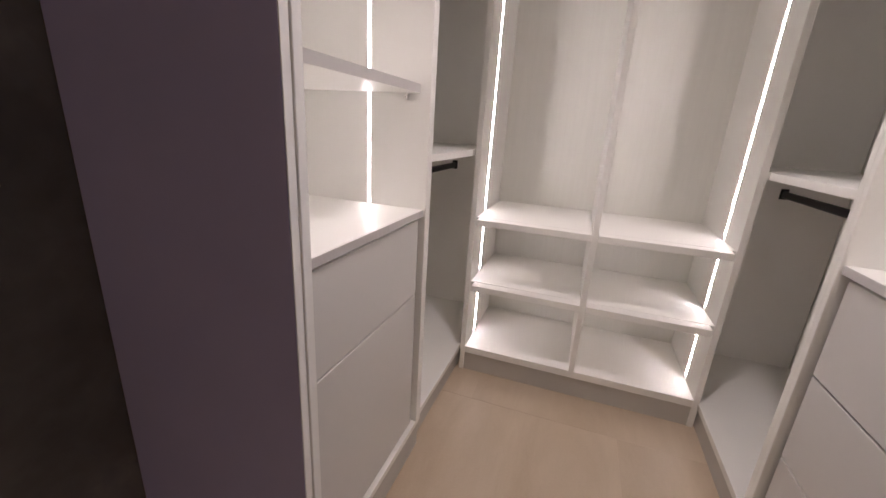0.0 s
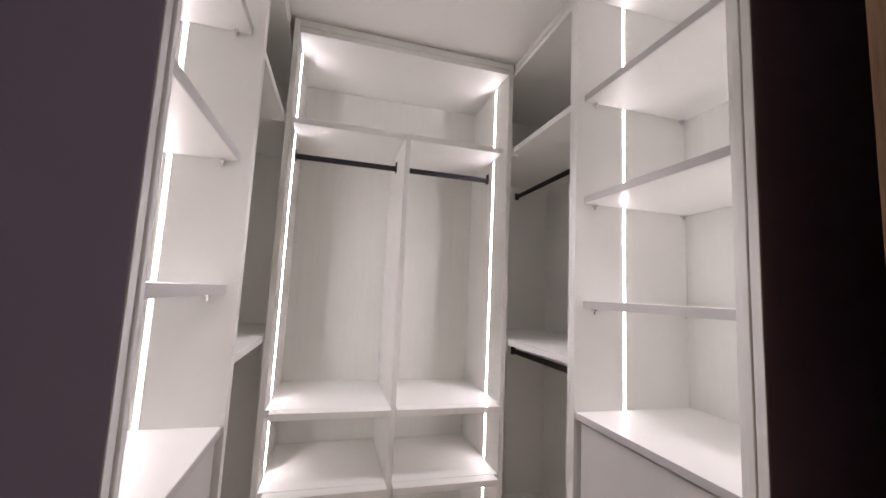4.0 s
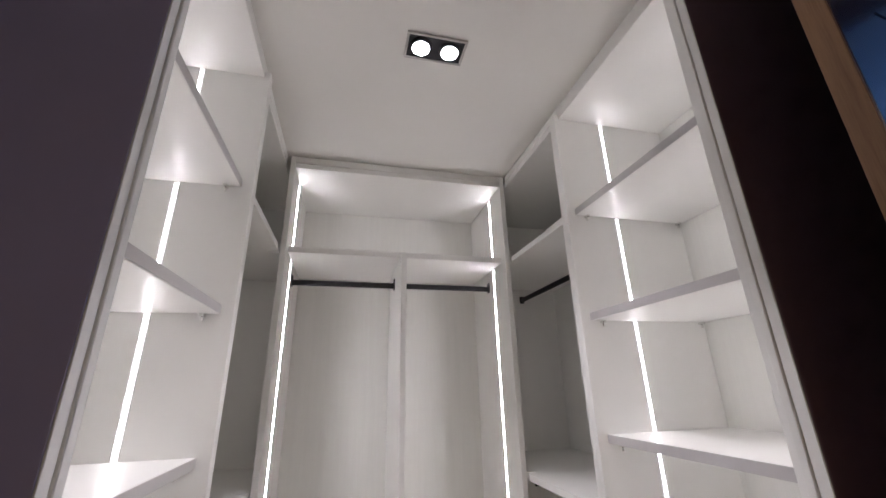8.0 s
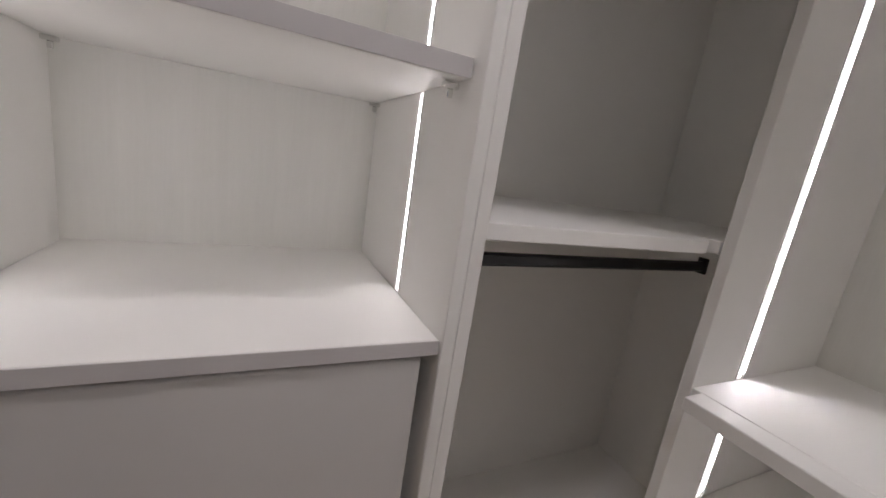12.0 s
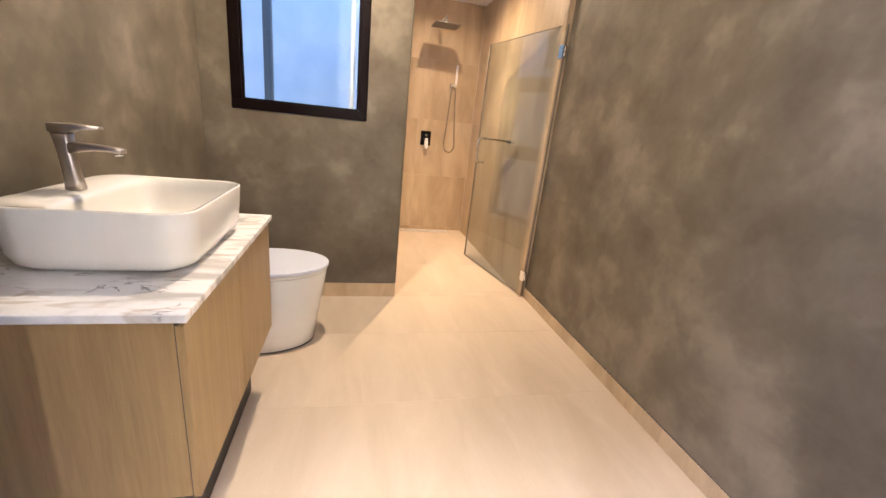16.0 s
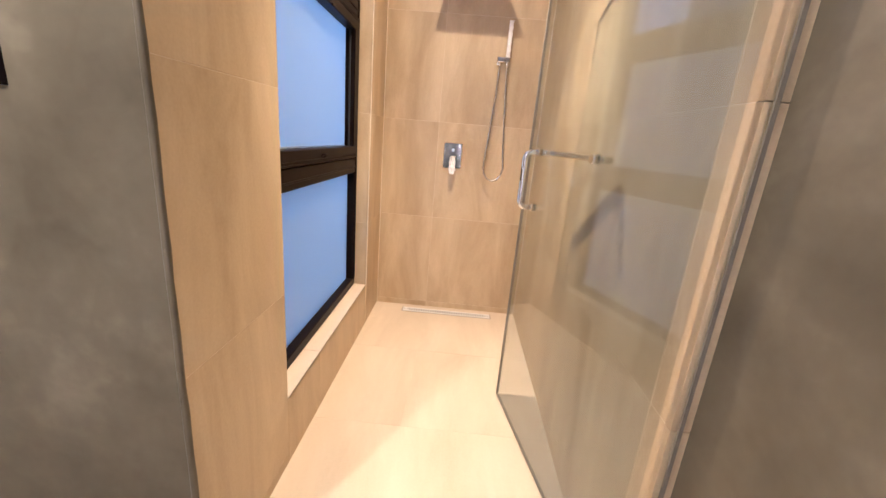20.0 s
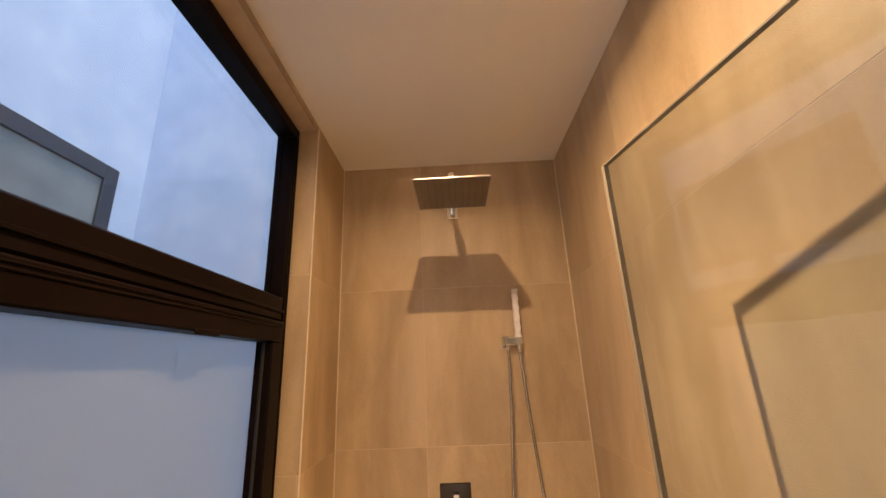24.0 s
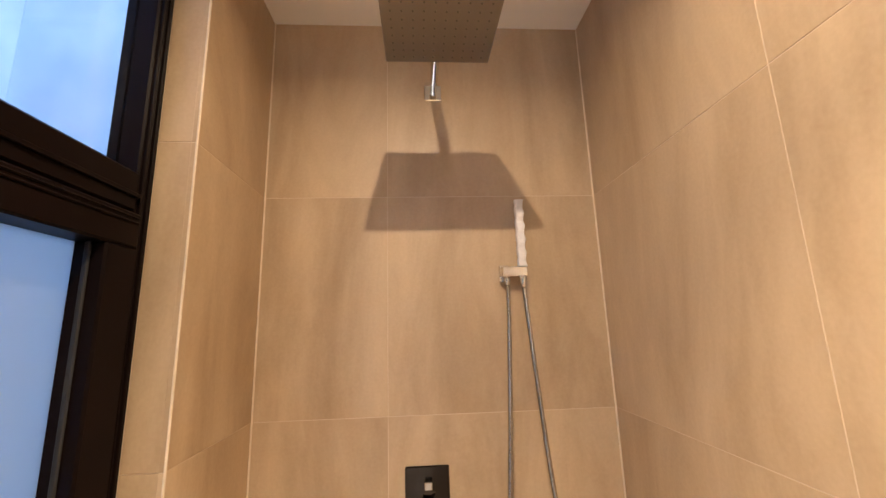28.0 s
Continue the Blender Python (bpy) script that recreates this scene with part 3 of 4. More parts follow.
    for yy, sgn in ((y0, 1), (y1, -1)):
        for lo, hi in zip(lows, highs):
            ya, yb = sorted((yy, yy + sgn * 0.0014))
            strip = part("led_strip", joined(bx(0.3430, ya, lo, 0.3445, yb, hi, 0), bx(0.3605, ya, lo, 0.3620, yb, hi, 0)), ALU, unit, "recessed vertical LED strip in an aluminium channel")
            ya, yb = sorted((yy, yy + sgn * 0.0006))
            part("diffuser", bx(0.3460, ya, lo, 0.3590, yb, hi, 0), LED, strip, "glowing white diffuser")
            ya, yb = sorted((yy + sgn * 0.0008, yy + sgn * 0.0012))
            part("led_row", bx(0.3519, ya, lo + 0.025, 0.3531, yb, hi - 0.025, 0), LEDCORE, strip, "bright row of LED chips")
    return unit


def corner_unit(right):
    """Open hanging corner between a drawer unit and the back unit."""
    def X(x):
        return 2 * CX - x if right else x

    def bx(x0, y0, z0, x1, y1, z1, bevel=0.0015):
        p, q = sorted((X(x0), X(x1)))
        return box((p, y0, z0), (q, y1, z1), bevel)

    unit = thing("corner_wardrobe", (X(0.30), 1.3, 0), "white open corner wardrobe with two shelves and black hanging rails", "closet unit", "corner wardrobes of the closet", ahead=CY)
    part("side_panel", bx(0.034, 0.768, 0.1, 0.562, 0.790, 2.56), MELAMINE, unit)
    part("back_panel", bx(0.006, 0.768, 0.1, 0.016, YB0, 2.56), MELAMINE, unit)
    part("end_panel", bx(0.016, YB0 - 0.012, 0.1, 0.556, YB0, 2.56), MELAMINE, unit)
    part("bottom_panel", bx(0.016, 0.790, 0.1, 0.552, YB0 - 0.012, 0.128), MELAMINE, unit)
    part("plinth", bx(0.016, 0.790, 0.0, 0.540, 1.50, 0.099), KICK, unit, "white kick board, greyed for shade")
    part("top_panel", bx(0.016, 0.790, 2.535, 0.54, YB0 - 0.012, 2.56), MELAMINE, unit)
    part("top_fascia", bx(0.515, 0.800, 2.561, 0.542, 1.340, H - 0.004), MELAMINE, unit)
    for z in (1.118, 2.090):
        r = 0.05
        pts = [(X(0.018), 0.791), (X(0.552), 0.791)] + [(X(0.558 - r + r * math.cos(a)), 1.335 - r + r * math.sin(a)) for a in [radians(d) for d in range(0, 91, 15)]]
        pts += [(X(0.508), 1.345), (X(0.554), 1.346), (X(0.554), YB0 - 0.014), (X(0.018), YB0 - 0.014)]
        part("shelf", prism(pts, z, z + 0.026, 0.002), MELAMINE, unit)
    for x, z, ye in ((0.375, 1.043, 1.62), (0.250, 2.020, YB0 - 0.014)):
        rail = part("hanging_rail", bx(x - 0.008, 0.792, z - 0.014, x + 0.008, ye, z + 0.014, 0.005), RODBLACK, unit, "black oval hanging rail")
        for ya, yb in ((0.791, 0.799), (ye - 0.008, ye)):
            part("rail_bracket", bx(x - 0.014, ya, z - 0.020, x + 0.014, yb, z + 0.024, 0.002), RODBLACK, rail)
    return unit


def back_unit():
    x0, x1, yf, yb = 0.559, 1.672, 1.343, 1.885
    unit = thing("wardrobe_unit", (CX, 1.61, 0), "white open wardrobe, two hanging bays over cubbies, LED-lit", "wardrobe", ahead=CY)
    part("side_panel", box((x0, yf, 0.0), (x0 + 0.025, yb, H - 0.004)), MELAMINE, unit)
    part("side_panel", box((x1 - 0.025, yf, 0.0), (x1, yb, H - 0.004)), MELAMINE, unit)
    part("back_panel", box((x0 + 0.025, yb - 0.010, 0.1), (x1 - 0.025, yb, 2.56)), BACKING, unit, "pale back panel with soft upright grain")
    part("top_panel", box((x0 + 0.025, yf + 0.004, 2.535), (x1 - 0.025, yb - 0.010, 2.56)), MELAMINE, unit)
    part("top_fascia", box((x0 + 0.025, yf + 0.002, 2.561), (x1 - 0.025, yf + 0.022, H - 0.004)), MELAMINE, unit)
    part("bottom_panel", box((x0 + 0.025, yf - 0.004, 0.104), (x1 - 0.025, yb - 0.010, 0.140), 0.002), MELAMINE, unit)
    part("plinth", box((x0 + 0.025, yf + 0.006, 0.0), (x1 - 0.025, yf + 0.022, 0.103)), KICK, unit, "white kick board, greyed for shade")
    part("divider", box((1.110, yf - 0.010, 0.141), (1.135, yb - 0.011, 2.110)), MELAMINE, unit)
    for z, proud in ((0.477, 0.056), (0.805, 0.056)):
        for a, b in ((x0 + 0.026, 1.109), (1.136, x1 - 0.026)):
            part("shelf", box((a, yf + 0.001, z), (b, yb - 0.011, z + 0.030), 0.002), MELAMINE, unit)
        part("shelf_nose", joined(box((x0 + 0.046, yf - proud, z), (1.109, yf, z + 0.030), 0.002), box((1.136, yf - proud, z), (x1 - 0.046, yf, z + 0.030), 0.002)), MELAMINE, unit)
    part("top_shelf", box((x0 + 0.026, 1.390, 2.111), (x1 - 0.026, yb - 0.011, 2.140), 0.002), MELAMINE, unit)
    for a, b in ((x0 + 0.026, 1.109), (1.136, x1 - 0.026)):
        rail = part("hanging_rail", box((a, 1.595, 2.005), (b, 1.611, 2.033), 0.005), RODBLACK, unit, "black oval hanging rail")
        for p in (a, b - 0.006):
            part("rail_bracket", box((p, 1.587, 1.997), (p + 0.006, 1.619, 2.055), 0.002), RODBLACK, rail)
    for xs, sgn in ((x0 + 0.025, 1), (x1 - 0.025, -1)):
        for lo, hi in ((0.142, 0.475), (0.509, 0.803), (0.837, 2.109), (2.142, 2.533)):
            pa, pb = sorted((xs, xs + sgn * 0.0055))
            strip = part("led_strip", joined(box((xs, 1.5020, lo), (xs + sgn * 0.0010, 1.5035, hi), 0), box((pa, 1.5230, lo), (pb, 1.5245, hi), 0)), DARKALU, unit, "recessed vertical LED strip in an aluminium channel")
            pa, pb = sorted((xs, xs + sgn * 0.0006))
            part("diffuser", box((pa, 1.5048, lo), (pb, 1.5212, hi), 0), LEDTHIN, strip, "glowing white diffuser")
            pa, pb = sorted((xs + sgn * 0.0008, xs + sgn * 0.0012))
            part("led_row", joined(*[box((pa, q - w, lo + 0.012), (pb, q + w, hi - 0.012), 0) for q, w in ((1.5155, 0.00025), (1.5180, 0.00025))]), LEDROW, strip, "bright row of LED chips")
    return unit


for right in (False, True):
    drawer_unit(right)
    corner_unit(right)
back_unit()


# ---- door to the bedroom ----
def door():
    leaf_at = (2.322, 0.170)
    d = thing("door_1", (2.0, CY, 0.0), "dark door leaf standing open, raw wood edge and steel lever handle", "door", "", "structure")
    m = pose(leaf_at[0], leaf_at[1], 0, 0, 0, 180 + 5.7)

    def turned(bm):
        bmesh.ops.transform(bm, matrix=m, verts=bm.verts)
        return bm

    w, t, h = 0.685, 0.041, 2.580
    leaf = part("leaf", turned(box((0, 0, 0.008), (w - 0.006, t, h), 0.002)), DOORFACE, d)
    # thin dark strip, just proud of the door face
    part("dark_strip", turned(box((0.04, t + 0.0003, 2.145), (w - 0.16, t + 0.0012, 2.150), 0)), RUBBER, leaf, "thin dark strip across the door face")
    part("edge_strip", turned(box((w - 0.006, 0.001, 0.008), (w, t - 0.001, h), 0.001)), DOOREDGE, d, "raw reddish wood door edge")
    for s, y in ((-1, 0.0), (1, t)):
        handle = part("door_handle", turned(tube([(w - 0.044, y, 1.015), (w - 0.044, y + s * 0.006, 1.015)], 0.026, 20)), CHROME, d, "brushed steel lever handle")
        part("lever", turned(tube([(w - 0.044, y, 1.015), (w - 0.044, y + s * 0.040, 1.015), (w - 0.060, y + s * 0.050, 1.015), (w - 0.072, y + s * 0.054, 1.015), (w - 0.175, y + s * 0.054, 1.015)], 0.010, 14)), CHROME, handle)
    f = thing("door_frame", (XE + 0.07, CY - 0.23, 0), "dark painted door frame in the cement wall", "door frame", "", "structure")
    part("jamb", box((XE - 0.01, DY0 - 0.025, 0), (XE + 0.15, DY0, DZ + 0.012)), DOORFACE, f)
    part("jamb", box((XE - 0.01, DY1, 0), (XE + 0.15, DY1 + 0.025, DZ + 0.012)), DOORFACE, f)
    part("head", box((XE - 0.01, DY0 + 0.001, DZ), (XE + 0.15, DY1 - 0.001, DZ + 0.012)), DOORFACE, f)


door()


# ---- bathroom joinery ----
def vanity():
    y0, y1, xf, zb, zt = -1.445, -0.560, 1.762, 0.335, 0.832
    v = thing("vanity_cabinet", (2.04, -1.0, 0), "oak veneer bathroom vanity cabinet with two plain doors", "vanity")
    part("side_panel", box((xf + 0.020, y1 - 0.018, zb), (XE - 0.002, y1, zt)), OAKV, v)
    part("side_panel", box((xf + 0.020, y0, zb), (XE - 0.002, y0 + 0.018, zt)), OAKV, v)
    part("bottom_panel", box((xf + 0.022, y0 + 0.019, zb), (XE - 0.002, y1 - 0.019, zb + 0.018)), OAKV, v)
    part("back_panel", box((XE - 0.014, y0 + 0.019, zb + 0.019), (XE - 0.003, y1 - 0.019, zt)), OAKV, v)
    # A solid dark strip gives the gap behind the door its shade.
    part("edge_shadow_strip", box((xf + 0.012, y1 - 0.016, zb + 0.002), (xf + 0.020, y1 - 0.002, zt - 0.002), 0), PLINTH, v, "dark strip for the shade in the gap behind the door")
    ym = -0.985
    part("door", box((xf, ym + 0.0015, zb - 0.004), (xf + 0.018, y1, zt - 0.012), 0.0015), OAKV, v, "plain oak door, no handle")
    part("door", box((xf, y0, zb - 0.004), (xf + 0.018, ym - 0.0015, zt - 0.012), 0.0015), OAKV, v, "plain oak door, no handle")
    part("plinth", box((1.856, y0 + 0.03, 0.0), (XE - 0.01, y1 - 0.10, zb)), PLINTH, v, "dark recessed plinth")
    top = solid("countertop", box((1.750, -1.457, 0.834), (XE - 0.002, -0.546, 0.855), 0.002), MARBLE, "white marble vanity top with grey-brown veins", "countertop")
    return v


def rounded(cx, cy, hx, hy, r, z, n=7):
    pts = []
    for sx, sy, a0 in ((1, 1, 0), (-1, 1, 90), (-1, -1, 180), (1, -1, 270)):
        for k in range(n):
            a = radians(a0 + 90 * k / (n - 1))
            pts.append((cx + sx * (hx - r) + r * math.cos(a), cy + sy * (hy - r) + r * math.sin(a), z))
    return pts


def basin():
    cx, cy, z0, z1 = 2.0225, -1.005, 0.857, 1.021
    hx, hy = 0.2225, 0.266
    b = thing("wash_basin", (cx, cy, z0), "white ceramic rectangular vessel basin with rounded corners", "basin")
    outer = ((0.050, 0.070, 0.0), (0.034, 0.075, 0.003), (0.017, 0.080, 0.018), (0.008, 0.082, 0.045), (0.003, 0.082, 0.100))
    rings = [rounded(cx, cy, hx - d, hy - d, r, z0 + z) for d, r, z in outer]
    rings += [rounded(cx, cy, hx, hy, 0.080, z1 - 0.004), rounded(cx, cy, hx - 0.002, hy - 0.002, 0.078, z1), rounded(cx, cy, hx - 0.009, hy - 0.009, 0.072, z1)]
    ix = cx - 0.052
    inner = [rounded(ix, cy, hx - 0.062, hy - 0.015, 0.065, z1 - 0.006), rounded(ix, cy, hx - 0.070, hy - 0.023, 0.06, z1 - 0.030), rounded(ix, cy, hx - 0.088, hy - 0.05, 0.06, z1 - 0.100), rounded(ix, cy, hx - 0.13, hy - 0.11, 0.05, z1 - 0.122), rounded(ix, cy, 0.024, 0.024, 0.0235, z1 - 0.126)]
    part("bowl", loft(rings + inner), CERAMIC, b)
    part("drain_cover", tube([(ix, cy, z1 - 0.127), (ix, cy, z1 - 0.120)], [0.022, 0.019], 24), CHROME, b, "round chrome drain cover")
    tx, ty, tz = 2.166, -0.985, z1 - 0.001
    t = thing("basin_tap", (tx, ty, tz), "brushed nickel single-lever basin tap standing on the basin", "tap")

    def across(x, half, lo, hi, r):
        """Rounded outline across the spout at x."""
        return [(x, q[0], q[1]) for q in rounded(ty, tz + (lo + hi) / 2, half, (hi - lo) / 2, r, 0, 4)]

    part("base_ring", tube([(tx, ty, tz), (tx, ty, tz + 0.003)], 0.024, 24), NICKEL, t)
    part("body", loft([rounded(tx + 0.011 * k / 6, ty, 0.0215 - 0.0025 * math.sin(math.pi * k / 6), 0.0195 - 0.002 * math.sin(math.pi * k / 6), 0.013, tz + 0.003 + 0.147 * k / 6) for k in range(7)]), NICKEL, t)
    part("spout", loft([across(tx + 0.004, 0.0165, 0.092, 0.130, 0.007), across(tx - 0.025, 0.0165, 0.104, 0.129, 0.006), across(tx - 0.060, 0.016, 0.110, 0.127, 0.005), across(tx - 0.105, 0.0155, 0.110, 0.123, 0.004), across(tx - 0.128, 0.015, 0.107, 0.118, 0.004)]), NICKEL, t)
    part("aerator", tube([(tx - 0.114, ty, tz + 0.111), (tx - 0.116, ty, tz + 0.100)], 0.0105, 18), CHROME, t)
    part("lever", loft([across(tx + 0.033, 0.019, 0.151, 0.175, 0.004), across(tx - 0.008, 0.019, 0.151, 0.177, 0.004), across(tx - 0.022, 0.018, 0.160, 0.177, 0.004), across(tx - 0.080, 0.013, 0.168, 0.174, 0.003)]), NICKEL, t)


def oval(xb, xf, cy, half, z, n=36):
    """Outline of a toilet from above: flat at the back, rounded to the front."""
    pts = []
    xm = xf + half * 1.5
    for k in range(n + 1):
        a = radians(-90 + 180 * k / n)
        pts.append((xm - (xm - xf) * math.cos(a), cy + half * math.sin(a), z))
    for k in range(1, 6):
        pts.append((xm + (xb - xm) * k / 5, cy + half, z))
    for k in range(5, 0, -1):
        pts.append((xm + (xb - xm) * k / 5, cy - half, z))
    return pts


def toilet():
    cy, xb = -1.912, 2.300
    t = thing("toilet", (1.95, cy, 0), "white one-piece toilet with closed lid and black rear panel", "toilet")
    part("bowl", loft([oval(xb, 1.622, cy, 0.190, 0.003), oval(xb, 1.614, cy, 0.195, 0.010), oval(xb, 1.594, cy, 0.201, 0.16), oval(xb, 1.566, cy, 0.207, 0.32), oval(xb, 1.549, cy, 0.210, 0.434), oval(xb, 1.552, cy, 0.207, 0.438)]), CERAMIC, t)
    part("foot_seal", loft([oval(xb, 1.617, cy, 0.193, 0.0), oval(xb, 1.617, cy, 0.193, 0.004)]), RUBBER, t, "dark seal line at the floor")
    part("seat", loft([oval(xb - 0.16, 1.547, cy, 0.209, 0.4415), oval(xb - 0.16, 1.545, cy, 0.211, 0.4435), oval(xb - 0.16, 1.545, cy, 0.211, 0.4565), oval(xb - 0.16, 1.547, cy, 0.209, 0.4585)]), CERAMIC, t)
    part("lid", loft([oval(2.124, 1.541, cy, 0.211, 0.4605), oval(2.124, 1.538, cy, 0.214, 0.4635), oval(2.124, 1.538, cy, 0.214, 0.4785), oval(2.124, 1.5395, cy, 0.2125, 0.4805), oval(2.124, 1.543, cy, 0.209, 0.4815)]), LID, t, "glossy white lid, closed, bluish daylight in its colour")
    part("rear_housing", box((2.13, cy - 0.207, 0.4385), (xb + 0.022, cy + 0.207, 0.474), 0.006, 3), LID, t)
    part("rear_panel", box((2.132, cy - 0.196, 0.4745), (xb + 0.016, cy + 0.196, 0.4800), 0.002), BLACKGLOSS, t, "black glossy rear panel")
    part("side_knob", tube([(2.16, cy - 0.205, 0.456), (2.16, cy - 0.231, 0.456)], [0.016, 0.014], 18), CHROME, t, "small chrome knob")


vanity()
basin()
toilet()


# ---- windows ----
def bath_window():
    w = thing("window_1", ((BX0 + BX1) / 2, YWIN - 0.05, BZ0), "black-framed bathroom window on a pale blue light well", "window", "", "structure")
    ya, yb = YWIN - 0.060, YWIN + 0.006
    k = 0.060
    part("window_frame", joined(box((BX0 + 0.001, ya, BZ0 + 0.001), (BX1 - 0.001, yb, BZ0 + k), 0.004), box((BX0 + 0.001, ya, BZ1 - k), (BX1 - 0.001, yb, BZ1 - 0.001), 0.004), box((BX0 + 0.001, ya + 0.001, BZ0 + k), (BX0 + k, yb - 0.001, BZ1 - k), 0.004), box((BX1 - k, ya + 0.001, BZ0 + k), (BX1 - 0.001, yb - 0.001, BZ1 - k), 0.004)), BLACKFRAME, w)
    part("sash_frame", joined(box((BX0 + k, ya + 0.012, BZ0 + k), (BX1 - k, yb - 0.026, BZ0 + k + 0.010), 0.002), box((BX0 + k, ya + 0.013, BZ0 + k + 0.010), (BX0 + k + 0.010, yb - 0.027, BZ1 - k), 0.002), box((BX1 - k - 0.010, ya + 0.013, BZ0 + k + 0.010), (BX1 - k, yb - 0.027, BZ1 - k), 0.002)), BLACKFRAME, w)
    g = part("pane", box((BX0 + k, YWIN - 0.034, BZ0 + k), (BX1 - k, YWIN - 0.028, BZ1 - k), 0), GLASS, w, "clear pane")
    g.visible_shadow = False


def shower_window():
    w = thing("window_2", (XR + 0.1, (WY0 + WY1) / 2, WZ0), "tall black-framed shower window, two frosted panes below a clear one", "window", "", "structure")
    xa, xb = XR + 0.075, XR + 0.145
    k = 0.048
    part("window_frame", joined(box((xa, WY0 + 0.001, WZ0 + 0.001), (xb, WY1 - 0.001, WZ0 + k), 0.004), box((xa, WY0 + 0.001, WZ1 - k), (xb, WY1 - 0.001, WZ1 - 0.001), 0.004), box((xa + 0.001, WY0 + 0.001, WZ0 + k), (xb - 0.001, WY0 + k, WZ1 - k), 0.004), box((xa + 0.001, WY1 - k, WZ0 + k), (xb - 0.001, WY1 - 0.001, WZ1 - k), 0.004)), BLACKFRAME, w)
    for z0, z1 in ((1.000, 1.085), (1.815, 1.895)):
        part("transom", joined(box((xa - 0.004, WY0 + k, z0), (xb, WY1 - k, z1), 0.005), box((xa - 0.010, WY0 + k, z0 + 0.028), (xa - 0.004, WY1 - k, z0 + 0.036), 0.001)), BLACKFRAME, w)
    s = part("sash", joined(box((xa - 0.012, WY0 + k - 0.006, 1.088), (xa + 0.051, WY1 - k + 0.006, 1.150), 0.004), box((xa - 0.012, WY0 + k - 0.006, 1.745), (xa + 0.051, WY1 - k + 0.006, 1.812), 0.004), box((xa - 0.011, WY0 + k - 0.006, 1.150), (xa + 0.050, WY0 + k + 0.068, 1.745), 0.004), box((xa - 0.011, WY1 - k - 0.040, 1.150), (xa + 0.050, WY1 - k + 0.006, 1.745), 0.004)), BLACKFRAME, w, "black opening sash")
    part("glazing_bead", joined(box((xa + 0.012, WY0 + k + 0.068, 1.150), (xa + 0.022, WY0 + k + 0.074, 1.745), 0.002), box((xa + 0.012, WY1 - k - 0.046, 1.150), (xa + 0.022, WY1 - k - 0.040, 1.745), 0.002)), RUBBER, s, "black glazing bead")
    for ya, yb, x0 in ((WY0 + k - 0.012, WY0 + k - 0.0065, xa - 0.006), (WY0 + 0.012, WY0 + 0.020, xa - 0.004), (WY0 + 0.028, WY0 + 0.031, xa - 0.003), (WY1 - 0.020, WY1 - 0.012, xa - 0.004)):
        part("frame_bead", box((x0, ya, WZ0 + k), (xa + 0.004, yb, WZ1 - k), 0.0015), BLACKFRAME, w, "narrow moulded bead on the frame")
    for za, zb in ((1.094, 1.098), (1.106, 1.109), (1.790, 1.794), (1.800, 1.803)):
        part("rail_bead", box((xa - 0.015, WY0 + k, za), (xa - 0.011, WY1 - k, zb), 0.001), BLACKFRAME, s, "narrow moulded bead on the sash")
    part("latch", joined(box((xa - 0.030, -3.545, 1.112), (xa - 0.012, -3.505, 1.128), 0.003), box((xa - 0.026, -3.575, 1.116), (xa - 0.020, -3.475, 1.124), 0.002)), BLACKFRAME, s, "small black latch")
    part("latch", box((xa - 0.020, -3.72, 1.738), (xa - 0.012, -3.63, 1.752), 0.003), BLACKFRAME, s)
    random.seed(9)
    ys = [WY0 + k + 0.069 + 0.05 * q for q in range(20)]
    part("sealant_bead", tube([(xa + 0.041, min(y, WY1 - k - 0.041), 1.152 + 0.003 * random.random()) for y in ys], [0.0018 + 0.0018 * random.random() for y in ys], 8), SEALANT, s, "uneven pale sealant bead")
    for z0, z1, y0, y1, mat, label in ((WZ0 + k, 1.000, WY0 + k, WY1 - k, FROST, "frosted lower pane"), (1.150, 1.745, WY0 + k + 0.068, WY1 - k - 0.040, FROST, "frosted middle pane"), (1.895, WZ1 - k, WY0 + k, WY1 - k, GLASS, "clear top pane")):
        g = part("pane", box((xa + 0.042, y0, z0), (xa + 0.048, y1, z1), 0), mat, w, label)
        g.visible_shadow = mat is FROST


bath_window()
shower_window()

# light well outside the windows
WELL_X, WELL_Y = 3.05, -5.60
solid("light_well_wall", joined(box((WELL_X, WELL_Y - 0.2, -0.12), (WELL_X + 0.2, -2.64, 5.2), 0)), OUTWALL, "pale blue-white rendered wall of the light well, daylight blue added", "wall", "", "structure")
solid("light_well_end_wall", joined(box((-0.15, WELL_Y - 0.2, -0.12), (WELL_X - 0.002, WELL_Y, 5.2), 0)), OUTWALL, "pale blue-white rendered end wall of the light well, daylight blue added", "wall", "", "structure")
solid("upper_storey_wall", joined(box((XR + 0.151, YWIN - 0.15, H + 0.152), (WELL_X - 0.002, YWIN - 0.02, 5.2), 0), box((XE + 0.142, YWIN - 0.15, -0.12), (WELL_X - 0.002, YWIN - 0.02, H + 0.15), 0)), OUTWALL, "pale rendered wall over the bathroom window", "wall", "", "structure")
# Unseen dark floor, added to cut the light that reaches the lower frosted pane.
solid("added_well_floor", box((XR + 0.152, WELL_Y + 0.002, -0.1195), (WELL_X - 0.002, YWIN - 0.152, -0.10), 0), plain("light_absorbing_floor", (0.07, 0.075, 0.08), 0.6, vary=0.2, scale=3), "unseen dark floor added to dim the lower shower pane", "floor", "", "structure")
nb = thing("neighbour_window", (WELL_X - 0.03, -4.75, 2.45), "dark-framed window across the light well", "window", "", "structure")
